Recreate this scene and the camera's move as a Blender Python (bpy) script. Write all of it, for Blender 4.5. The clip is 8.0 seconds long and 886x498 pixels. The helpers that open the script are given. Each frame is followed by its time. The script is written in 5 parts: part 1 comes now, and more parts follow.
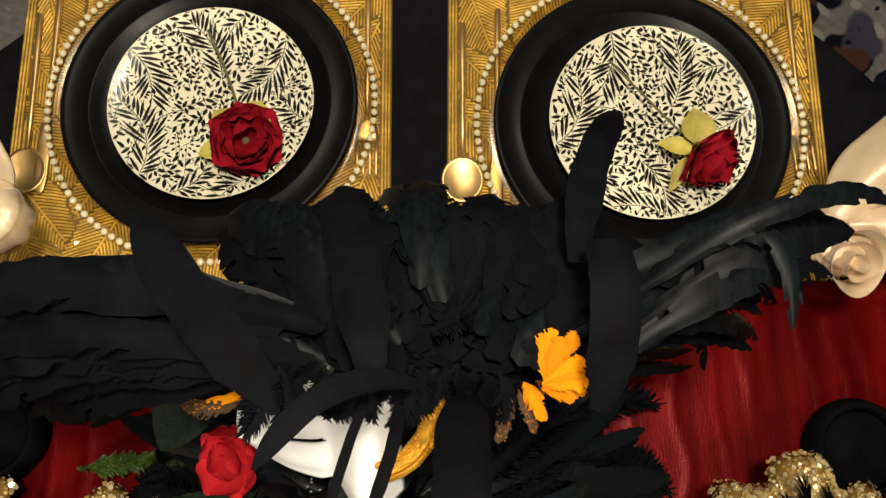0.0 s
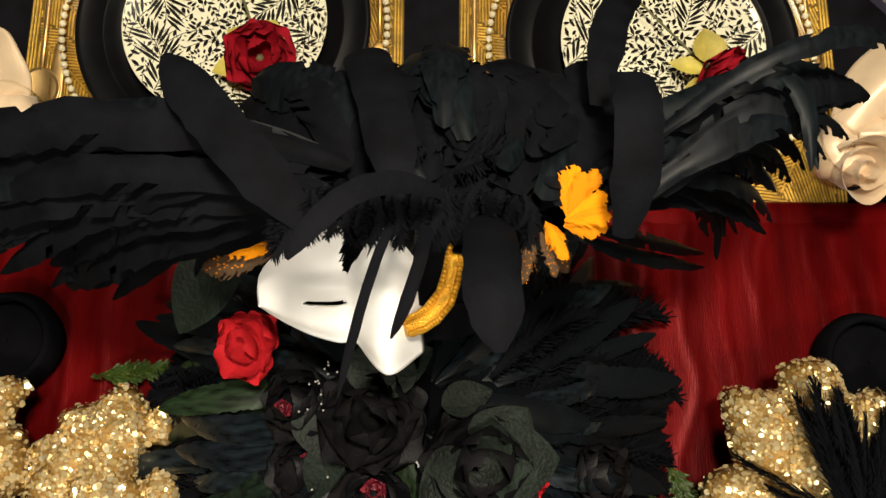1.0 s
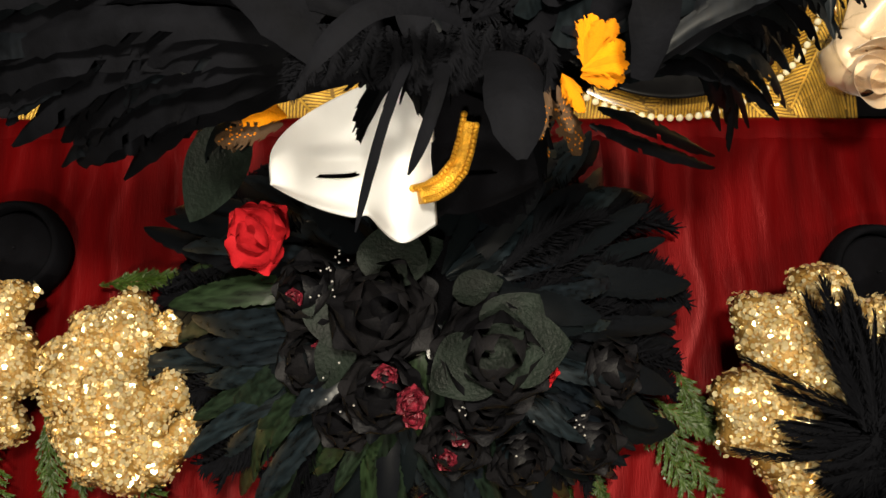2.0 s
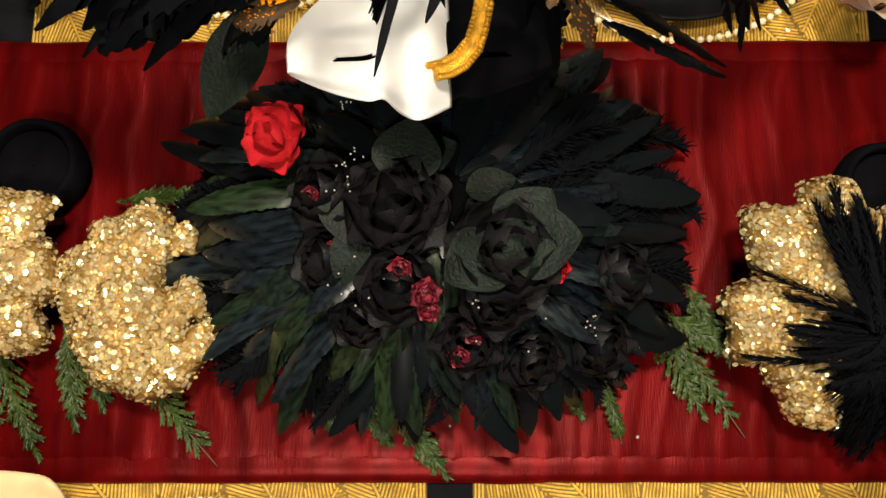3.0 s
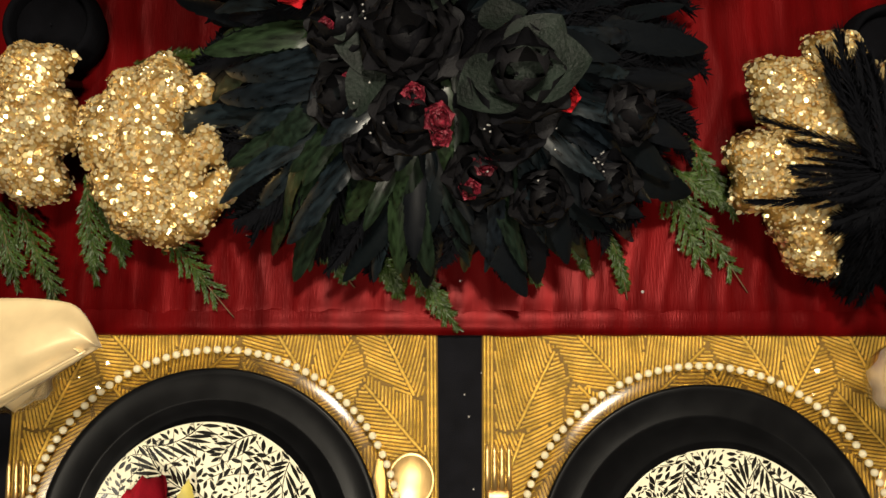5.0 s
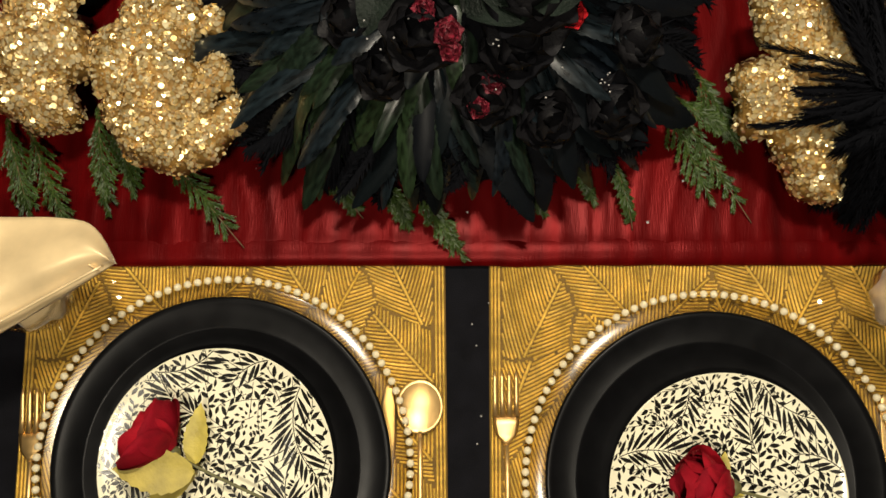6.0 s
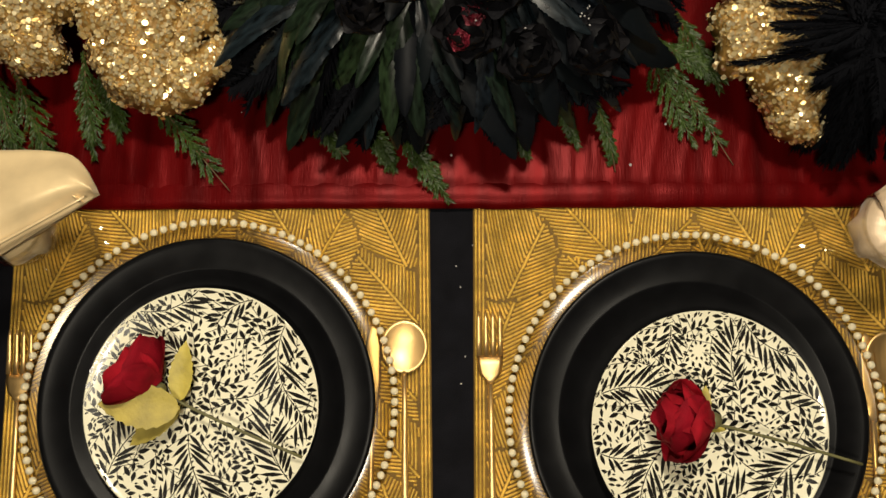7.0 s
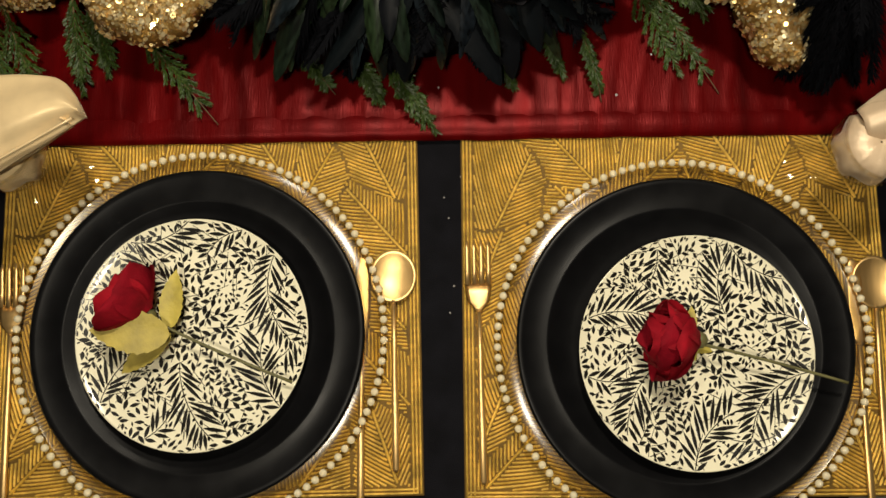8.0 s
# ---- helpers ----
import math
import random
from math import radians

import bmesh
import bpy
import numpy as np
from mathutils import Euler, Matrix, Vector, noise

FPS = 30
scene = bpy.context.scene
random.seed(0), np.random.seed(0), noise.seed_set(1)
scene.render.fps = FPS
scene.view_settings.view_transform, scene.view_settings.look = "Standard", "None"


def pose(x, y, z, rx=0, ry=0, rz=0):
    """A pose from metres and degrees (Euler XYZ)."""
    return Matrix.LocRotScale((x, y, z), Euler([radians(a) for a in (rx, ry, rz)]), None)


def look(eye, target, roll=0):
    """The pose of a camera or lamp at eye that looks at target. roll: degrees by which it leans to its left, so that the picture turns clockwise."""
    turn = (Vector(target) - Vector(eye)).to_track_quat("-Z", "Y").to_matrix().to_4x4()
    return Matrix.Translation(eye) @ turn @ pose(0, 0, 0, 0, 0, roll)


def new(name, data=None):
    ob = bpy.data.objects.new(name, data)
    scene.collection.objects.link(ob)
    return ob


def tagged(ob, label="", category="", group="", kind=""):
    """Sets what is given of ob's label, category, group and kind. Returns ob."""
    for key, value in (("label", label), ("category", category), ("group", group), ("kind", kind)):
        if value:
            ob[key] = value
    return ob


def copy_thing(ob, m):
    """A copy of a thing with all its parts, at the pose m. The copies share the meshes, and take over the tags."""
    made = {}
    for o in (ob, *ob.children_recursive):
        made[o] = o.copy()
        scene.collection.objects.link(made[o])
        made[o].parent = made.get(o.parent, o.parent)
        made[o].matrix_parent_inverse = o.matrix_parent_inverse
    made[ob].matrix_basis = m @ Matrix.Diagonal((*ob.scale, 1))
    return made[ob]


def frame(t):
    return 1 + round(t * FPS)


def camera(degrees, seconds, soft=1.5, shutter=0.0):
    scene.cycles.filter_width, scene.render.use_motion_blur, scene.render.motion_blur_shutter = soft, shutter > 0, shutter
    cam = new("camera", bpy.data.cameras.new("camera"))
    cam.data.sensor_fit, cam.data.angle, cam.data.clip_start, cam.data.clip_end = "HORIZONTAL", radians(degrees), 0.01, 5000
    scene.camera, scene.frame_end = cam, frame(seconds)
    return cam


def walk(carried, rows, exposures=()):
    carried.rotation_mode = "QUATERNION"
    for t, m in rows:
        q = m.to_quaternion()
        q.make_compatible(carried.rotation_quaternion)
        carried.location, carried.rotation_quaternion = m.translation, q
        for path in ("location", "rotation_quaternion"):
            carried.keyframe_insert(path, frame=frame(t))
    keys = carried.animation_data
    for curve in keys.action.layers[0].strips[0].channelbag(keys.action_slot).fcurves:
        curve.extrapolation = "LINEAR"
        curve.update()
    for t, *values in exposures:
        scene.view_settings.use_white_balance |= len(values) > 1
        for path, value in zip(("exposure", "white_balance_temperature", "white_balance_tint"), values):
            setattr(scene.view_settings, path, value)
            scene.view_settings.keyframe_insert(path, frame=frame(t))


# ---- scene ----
cam = camera(55.0, 8.0)
PATH = [
    (0, (-0.001, 0.266, 1.587), (0.016, 0.741, -0.355), 1.4),
    (0.5, (-0.008, 0.231, 1.586), (0.009, 0.714, -0.355), 1.3),
    (1, (-0.014, 0.187, 1.574), (0.005, 0.66, -0.369), 2.0),
    (1.5, (-0.02, 0.154, 1.563), (0.0, 0.608, -0.384), 2.3),
    (2.8, (-0.024, 0.076, 1.555), (-0.02, 0.466, -0.407), 0.5),
    (3, (-0.026, 0.062, 1.554), (-0.027, 0.452, -0.408), -0.2),
    (3.5, (-0.031, 0.033, 1.555), (-0.033, 0.4, -0.411), -0.3),
    (4, (-0.03, 0.006, 1.553), (-0.036, 0.36, -0.415), -1.0),
    (4.5, (-0.03, -0.017, 1.553), (-0.039, 0.321, -0.419), -1.4),
    (6, (-0.04, -0.107, 1.553), (-0.048, 0.21, -0.422), -1.5),
    (6.5, (-0.033, -0.133, 1.551), (-0.037, 0.183, -0.424), -0.8),
    (7, (-0.026, -0.16, 1.55), (-0.032, 0.153, -0.425), -1.3),
    (7.5, (-0.019, -0.188, 1.547), (-0.027, 0.125, -0.428), -2.1),
    (8, (-0.013, -0.221, 1.546), (-0.025, 0.081, -0.431), -3.1),
]
walk(cam, [(t, look(eye, target, roll)) for t, eye, target, roll in PATH],
     exposures=((0, -0.18), (1.5, 0.14), (3.0, 0.25), (4.5, 0.05), (6.0, -0.26), (8.0, -0.52)))

# ---- light ----
world = bpy.data.worlds.new("room_air")
scene.world = world
world.use_nodes = True
world.node_tree.nodes["Background"].inputs[0].default_value = (1.0, 0.8, 0.6, 1)
world.node_tree.nodes["Background"].inputs[1].default_value = 0.03


def area_lamp(name, m, size, power, colour):
    data = bpy.data.lights.new(name, "AREA")
    data.shape, data.size, data.energy, data.color = "DISK", size, power, colour
    ob = new(name, data)
    ob.matrix_basis = m
    return ob


LAMP = (1.0, 0.90, 0.72)
area_lamp("ceiling_lamp_light", look((0.05, 0.34, 2.12), (0.0, 0.2, 0.8)), 0.14, 19.0, LAMP)
area_lamp("ceiling_lamp_light", look((-0.15, -0.42, 2.15), (0.0, 0.1, 0.8)), 0.14, 12.5, LAMP)
area_lamp("ceiling_lamp_light", look((-0.10, 1.10, 2.40), (-0.02, 0.2, 0.8)), 0.16, 9.0, LAMP)

# ---- materials ----


def material(name, colour, rough=0.5, metal=0.0, var=0.25, scale=40.0, bump=0.15, bump_scale=200.0, spec=0.5,
             random_tint=None, island=False, sheen=0.0, coat=0.0, transmission=0.0, rough_var=0.1, stretch=(1, 1, 1), sheen_tint=(1, 1, 1)):
    m = bpy.data.materials.new(name)
    m.use_nodes = True
    nt = m.node_tree
    b = nt.nodes["Principled BSDF"]
    b.inputs["Roughness"].default_value, b.inputs["Metallic"].default_value = rough, metal
    b.inputs["Specular IOR Level"].default_value = spec
    b.inputs["Sheen Weight"].default_value, b.inputs["Coat Weight"].default_value = sheen, coat
    b.inputs["Transmission Weight"].default_value = transmission
    b.inputs["Sheen Tint"].default_value, b.inputs["Sheen Roughness"].default_value = (*sheen_tint, 1), 0.35
    co = nt.nodes.new("ShaderNodeTexCoord")
    mp = nt.nodes.new("ShaderNodeMapping")
    mp.inputs["Scale"].default_value = stretch
    nt.links.new(co.outputs["Object"], mp.inputs["Vector"])
    n1 = nt.nodes.new("ShaderNodeTexNoise")
    n1.inputs["Scale"].default_value, n1.inputs["Detail"].default_value = scale, 5
    nt.links.new(mp.outputs[0], n1.inputs["Vector"])
    ramp = nt.nodes.new("ShaderNodeMapRange")
    ramp.inputs["From Min"].default_value, ramp.inputs["From Max"].default_value = 0.3, 0.7
    ramp.inputs["To Min"].default_value, ramp.inputs["To Max"].default_value = 1 - var, 1 + var
    nt.links.new(n1.outputs["Fac"], ramp.inputs["Value"])
    base = nt.nodes.new("ShaderNodeMix")
    base.data_type = "RGBA"
    base.inputs["A"].default_value = (*colour, 1)
    base.inputs["B"].default_value = (*(random_tint or colour), 1)
    if island:
        g = nt.nodes.new("ShaderNodeNewGeometry")
        nt.links.new(g.outputs["Random Per Island"], base.inputs["Factor"])
    else:
        g = nt.nodes.new("ShaderNodeObjectInfo")
        nt.links.new(g.outputs["Random"], base.inputs["Factor"])
    vm = nt.nodes.new("ShaderNodeVectorMath")
    vm.operation = "SCALE"
    nt.links.new(base.outputs["Result"], vm.inputs[0])
    nt.links.new(ramp.outputs[0], vm.inputs["Scale"])
    nt.links.new(vm.outputs[0], b.inputs["Base Color"])
    rr = nt.nodes.new("ShaderNodeMapRange")
    rr.inputs["To Min"].default_value, rr.inputs["To Max"].default_value = max(0.02, rough - rough_var), min(1, rough + rough_var)
    nt.links.new(n1.outputs["Fac"], rr.inputs["Value"])
    nt.links.new(rr.outputs[0], b.inputs["Roughness"])
    if bump:
        n2 = nt.nodes.new("ShaderNodeTexNoise")
        n2.inputs["Scale"].default_value, n2.inputs["Detail"].default_value = bump_scale, 3
        nt.links.new(mp.outputs[0], n2.inputs["Vector"])
        bp = nt.nodes.new("ShaderNodeBump")
        bp.inputs["Strength"].default_value, bp.inputs["Distance"].default_value = bump, 0.002
        nt.links.new(n2.outputs["Fac"], bp.inputs["Height"])
        nt.links.new(bp.outputs[0], b.inputs["Normal"])
    return m


CLOTH = material("black_table_linen", (0.006, 0.006, 0.008), 0.9, var=0.3, bump=0.4, bump_scale=900, spec=0.08)
SILK = material("red_dupioni_silk", (0.095, 0.0014, 0.0019), 0.36, 0.30, var=0.45, scale=9, bump=0.13, bump_scale=200, stretch=(4, 0.4, 1), spec=0.08, sheen=0.22, sheen_tint=(1.0, 0.03, 0.02))
MAT_BASE = material("gold_mat_backing", (0.17, 0.095, 0.014), 0.75, var=0.3, bump=0.4, bump_scale=900)
GOLD_BEAD = material("gold_glass_beads", (0.62, 0.385, 0.055), 0.44, 0.6, var=0.35, scale=60, bump=0.5, bump_scale=900, random_tint=(0.76, 0.50, 0.10), island=True)
CERAMIC = material("satin_black_stoneware", (0.004, 0.004, 0.0045), 0.34, var=0.15, bump=0.02, bump_scale=300, spec=0.11)
CREAM = material("cream_glazed_porcelain", (0.86, 0.81, 0.60), 0.16, var=0.05, scale=18, bump=0.02, spec=0.5)
PRINT = material("black_glazed_print", (0.012, 0.011, 0.009), 0.22, var=0.4, scale=120, bump=0.02, spec=0.5)
SATIN_GOLD = material("brushed_gold_steel", (0.86, 0.57, 0.23), 0.40, 0.92, var=0.08, scale=25, bump=0.06, bump_scale=700, stretch=(6, 0.5, 6))
ROSE_RED = material("red_fabric_petal", (0.30, 0.006, 0.014), 0.8, var=0.35, scale=45, bump=0.3, bump_scale=600, random_tint=(0.22, 0.004, 0.012), spec=0.1)
ROSE_BRIGHT = material("bright_red_petal", (0.36, 0.010, 0.015), 0.7, var=0.3, scale=45, bump=0.3, bump_scale=600, spec=0.1)
OLIVE = material("olive_gold_leaf", (0.56, 0.46, 0.08), 0.6, var=0.25, scale=60, bump=0.3, bump_scale=300, random_tint=(0.38, 0.30, 0.06))
STEM = material("dull_green_stem", (0.13, 0.12, 0.045), 0.6, var=0.2, bump=0.1)
FEATHER = material("black_coque_feather", (0.0036, 0.0042, 0.0058), 0.45, var=0.5, scale=30, bump=0.05, bump_scale=22, random_tint=(0.003, 0.0048, 0.0058), spec=0.10, stretch=(8, 1, 8))
FEATHER_GREEN = material("green_black_iridescent_feather", (0.003, 0.006, 0.006), 0.31, var=0.8, scale=4, bump=0.04, bump_scale=22, random_tint=(0.012, 0.023, 0.009), spec=0.48, stretch=(7, 1, 7))
FEATHER_BLUE = material("blue_black_glossy_feather", (0.003, 0.0045, 0.007), 0.30, var=0.8, scale=4, bump=0.04, bump_scale=22, random_tint=(0.007, 0.012, 0.015), spec=0.5, stretch=(7, 1, 7))
FLUFF = material("matt_black_plume", (0.0034, 0.0036, 0.0048), 0.75, var=0.4, bump=0.2, bump_scale=400, spec=0.03)
MASK_WHITE = material("white_gesso_mask", (0.92, 0.92, 0.93), 0.5, var=0.03, bump=0.06, bump_scale=300)
BLACK_FABRIC = material("black_velvet", (0.003, 0.003, 0.004), 0.9, var=0.3, bump=0.3, bump_scale=500, spec=0.03)
BLACK_PETAL = material("black_fabric_petal", (0.0045, 0.0045, 0.0058), 0.5, var=0.4, scale=35, bump=0.3, bump_scale=450, random_tint=(0.0085, 0.008, 0.009), spec=0.12)
DARK_LEAF = material("dark_green_velvet_leaf", (0.0072, 0.0112, 0.0084), 0.55, var=0.6, scale=50, bump=0.5, bump_scale=350, spec=0.15)
WINE_PETAL = material("wine_red_glitter_petal", (0.06, 0.003, 0.009), 0.5, var=0.8, scale=160, bump=0.8, bump_scale=500, spec=0.6, random_tint=(0.16, 0.006, 0.018))
ORANGE = material("orange_plumage", (0.80, 0.27, 0.004), 0.7, var=0.3, scale=60, bump=0.5, bump_scale=500, random_tint=(0.60, 0.19, 0.004), spec=0.1)
BROWN_PLUME = material("brown_plumage", (0.06, 0.028, 0.008), 0.6, var=0.4, scale=60, bump=0.4, bump_scale=500)
BRAID = material("gold_braid", (0.70, 0.36, 0.03), 0.35, 0.7, var=0.3, scale=200, bump=0.6, bump_scale=900)
SEQUIN = material("gold_sequin", (1.0, 0.86, 0.54), 0.24, 0.65, var=0.15, bump=0.0, random_tint=(0.84, 0.60, 0.22), island=True, rough_var=0.08)
SEQUIN_BASE = material("gold_petal_backing", (0.30, 0.17, 0.04), 0.5, 0.2, var=0.3, bump=0.6, bump_scale=500)
FERN = material("green_cedar_needles", (0.022, 0.046, 0.005), 0.5, var=0.4, scale=50, bump=0.1, random_tint=(0.045, 0.080, 0.008), island=True)
TWIG = material("brown_twig", (0.12, 0.075, 0.035), 0.8, var=0.3, bump=0.4)
NAPKIN = material("gold_satin_napkin", (0.80, 0.61, 0.34), 0.33, 0.25, var=0.12, scale=30, bump=0.04, bump_scale=700, sheen=0.3)
NAPKIN_PALE = material("pale_champagne_satin", (0.66, 0.50, 0.33), 0.4, 0.2, var=0.1, scale=30, bump=0.15, bump_scale=700, sheen=0.3)
CRYSTAL = material("clear_crystal", (0.95, 0.93, 0.9), 0.05, 0.6, var=0.05, bump=0.0)
WALL = material("warm_plaster", (0.62, 0.56, 0.47), 0.9, var=0.08, scale=3, bump=0.2)
WOOD = material("dark_table_wood", (0.10, 0.055, 0.03), 0.5, var=0.3, scale=10, bump=0.2, stretch=(1, 8, 1))


def glass(name, tint, rough=0.03):
    m = bpy.data.materials.new(name)
    m.use_nodes = True
    nt = m.node_tree
    nt.nodes.remove(nt.nodes["Principled BSDF"])
    clear = nt.nodes.new("ShaderNodeBsdfTransparent")
    clear.inputs["Color"].default_value = (*tint, 1)
    gloss = nt.nodes.new("ShaderNodeBsdfGlossy")
    gloss.inputs["Roughness"].default_value = rough
    edge = nt.nodes.new("ShaderNodeLayerWeight")
    edge.inputs["Blend"].default_value = 0.35
    power = nt.nodes.new("ShaderNodeMath")
    power.operation = "POWER"
    power.inputs[1].default_value = 2.5
    nt.links.new(edge.outputs["Facing"], power.inputs[0])
    fres = nt.nodes.new("ShaderNodeMapRange")
    fres.inputs["To Min"].default_value, fres.inputs["To Max"].default_value = 0.04, 0.55
    nt.links.new(power.outputs[0], fres.inputs["Value"])
    mix = nt.nodes.new("ShaderNodeMixShader")
    nt.links.new(fres.outputs[0], mix.inputs[0])
    nt.links.new(clear.outputs[0], mix.inputs[1])
    nt.links.new(gloss.outputs[0], mix.inputs[2])
    nt.links.new(mix.outputs[0], nt.nodes["Material Output"].inputs["Surface"])
    return m


GLASS = glass("clear_glass", (0.97, 0.96, 0.94))
CHARGER_GLASS = glass("pressed_glass", (0.86, 0.83, 0.72), 0.18)
BEAD_GLASS = material("pearly_pressed_glass", (1.0, 0.91, 0.66), 0.08, var=0.05, bump=0.0, transmission=0.35)


def carpet_material():
    m = material("floral_carpet", (0.34, 0.31, 0.30), 0.95, var=0.2, scale=60, bump=0.5, bump_scale=400, spec=0.1)
    nt = m.node_tree
    b = nt.nodes["Principled BSDF"]
    co = nt.nodes["Texture Coordinate"]
    warp = nt.nodes.new("ShaderNodeTexNoise")
    warp.inputs["Scale"].default_value = 6
    add = nt.nodes.new("ShaderNodeVectorMath")
    add.operation = "MULTIPLY_ADD"
    add.inputs[1].default_value = (0.16, 0.16, 0.16)
    nt.links.new(co.outputs["Object"], warp.inputs["Vector"])
    nt.links.new(warp.outputs["Color"], add.inputs[0])
    nt.links.new(co.outputs["Object"], add.inputs[2])
    last = b.inputs["Base Color"].links[0].from_socket
    for scale, lo, hi, colour in ((8, 0.40, 0.44, (0.012, 0.013, 0.022)), (4.5, 0.30, 0.34, (0.10, 0.095, 0.15)), (14, 0.20, 0.25, (0.55, 0.52, 0.48)), (6, 0.20, 0.23, (0.13, 0.06, 0.035)), (19, 0.16, 0.2, (0.02, 0.02, 0.035))):
        v = nt.nodes.new("ShaderNodeTexVoronoi")
        v.inputs["Scale"].default_value = scale
        nt.links.new(add.outputs[0], v.inputs["Vector"])
        r = nt.nodes.new("ShaderNodeMapRange")
        r.inputs["From Min"].default_value, r.inputs["From Max"].default_value = lo, hi
        r.inputs["To Min"].default_value, r.inputs["To Max"].default_value = 1, 0
        nt.links.new(v.outputs["Distance"], r.inputs["Value"])
        mx = nt.nodes.new("ShaderNodeMix")
        mx.data_type = "RGBA"
        mx.inputs["B"].default_value = (*colour, 1)
        nt.links.new(r.outputs[0], mx.inputs["Factor"])
        nt.links.new(last, mx.inputs["A"])
        last = mx.outputs["Result"]
    nt.links.new(last, b.inputs["Base Color"])
    return m


CARPET = carpet_material()

# ---- building helpers ----


def mesh_of(name, verts, faces, mat, smooth=True):
    me = bpy.data.meshes.new(name)
    me.from_pydata([tuple(v) for v in verts], [], faces)
    me.materials.append(mat)
    if smooth:
        me.polygons.foreach_set("use_smooth", [True] * len(me.polygons))
    me.update()
    return me


def place(name, me, parent=None, m=None, label=""):
    ob = new(name, me)
    if parent is not None:
        ob.parent = parent
    if m is not None:
        ob.matrix_basis = m
    return tagged(ob, label)


def part(name, geo, mat, parent=None, label="", smooth=True):
    return place(name, mesh_of(name, geo[0], geo[1], mat, smooth), parent, None, label)


def thing(name, label, category, group="", kind="", at=None):
    ob = new(name)
    ob.empty_display_size = 0.02
    if at is not None:
        ob.location = at
    return tagged(ob, label, category, group, kind)


def join(*geos):
    V, F = [], []
    for v, f in geos:
        o = len(V)
        V += list(v)
        F += [tuple(i + o for i in q) for q in f]
    return V, F


def moved(geo, m):
    return [m @ Vector(v) for v in geo[0]], geo[1]


def lathe(profile, n=64, close=False):
    V, F = [], []
    k = len(profile)
    for i in range(n):
        a = 2 * math.pi * i / n
        V += [(r * math.cos(a), r * math.sin(a), z) for r, z in profile]
    for i in range(n):
        j = (i + 1) % n
        for q in range(k - 1 if not close else k):
            p = (q + 1) % k
            F.append((i * k + q, j * k + q, j * k + p, i * k + p))
    return V, F


def box(x0, x1, y0, y1, z0, z1, b=0.0):
    if b <= 0:
        V = [(x, y, z) for z in (z0, z1) for x, y in ((x0, y0), (x1, y0), (x1, y1), (x0, y1))]
        return V, [(3, 2, 1, 0), (4, 5, 6, 7), (0, 1, 5, 4), (1, 2, 6, 5), (2, 3, 7, 6), (3, 0, 4, 7)]
    rings = [(b, z0), (0, z0 + b), (0, z1 - b), (b, z1)]
    V = [(x, y, z) for i, z in rings for x, y in ((x0 + i, y0 + i), (x1 - i, y0 + i), (x1 - i, y1 - i), (x0 + i, y1 - i))]
    F = [(3, 2, 1, 0), (12, 13, 14, 15)]
    for r in range(3):
        for c in range(4):
            d = (c + 1) % 4
            F.append((r * 4 + c, r * 4 + d, r * 4 + 4 + d, r * 4 + 4 + c))
    return V, F


def tube(points, radius, n=6, taper=1.0):
    P = [Vector(p) for p in points]
    V, F = [], []
    for i, p in enumerate(P):
        t = (P[min(i + 1, len(P) - 1)] - P[max(i - 1, 0)]).normalized()
        a = t.orthogonal().normalized()
        if abs(t.z) < 0.9:
            a = t.cross(Vector((0, 0, 1))).normalized()
        c = t.cross(a)
        r = radius * (1 + (taper - 1) * i / (len(P) - 1))
        V += [p + r * (math.cos(2 * math.pi * q / n) * a + math.sin(2 * math.pi * q / n) * c) for q in range(n)]
    for i in range(len(P) - 1):
        for q in range(n):
            w = (q + 1) % n
            F.append((i * n + q, i * n + w, i * n + n + w, i * n + n + q))
    F += [tuple(range(n))[::-1], tuple((len(P) - 1) * n + q for q in range(n))]
    return V, F


def bezier(a, b, c, n=12):
    a, b, c = Vector(a), Vector(b), Vector(c)
    return [(1 - t) ** 2 * a + 2 * t * (1 - t) * b + t * t * c for t in (i / n for i in range(n + 1))]


def ball(r, n=8, k=5):
    prof = [(max(1e-5, r * math.sin(math.pi * i / k)), -r * math.cos(math.pi * i / k)) for i in range(k + 1)]
    return lathe(prof, n)


def frame_m(at, along, up=(0, 0, 1), size=(1, 1, 1)):
    y = Vector(along).normalized()
    x = y.cross(Vector(up))
    x = x.normalized() if x.length > 1e-4 else y.orthogonal().normalized()
    z = x.cross(y)
    m = Matrix((x * size[0], y * size[1], z * size[2])).transposed().to_4x4()
    m.translation = at
    return m


rng = random.Random(7)


def U(a, b):
    return rng.uniform(a, b)


# ---- room ----
part("floor", box(-3, 3, -3, 3.5, -0.1, 0.0), CARPET)
tagged(bpy.data.objects["floor"], "grey floral patterned carpet with navy leaves", "floor", kind="structure")
# unseen ceiling and walls, added to enclose the table and bounce the lamps' light
part("ceiling", box(-3, 3, -3, 3.5, 2.6, 2.7), WALL)
tagged(bpy.data.objects["ceiling"], "unseen plain warm plaster ceiling added to close the room", "ceiling", kind="structure")
for nm, bb in (("wall_north", (-3, 3, 3.5, 3.6)), ("wall_south", (-3, 3, -3.1, -3)), ("wall_west", (-3.1, -3, -3, 3.5)), ("wall_east", (3, 3.1, -3, 3.5))):
    part(nm, box(*bb, 0, 2.6), WALL)
    tagged(bpy.data.objects[nm], "unseen plain warm plaster wall added to close the room", "wall", kind="structure")

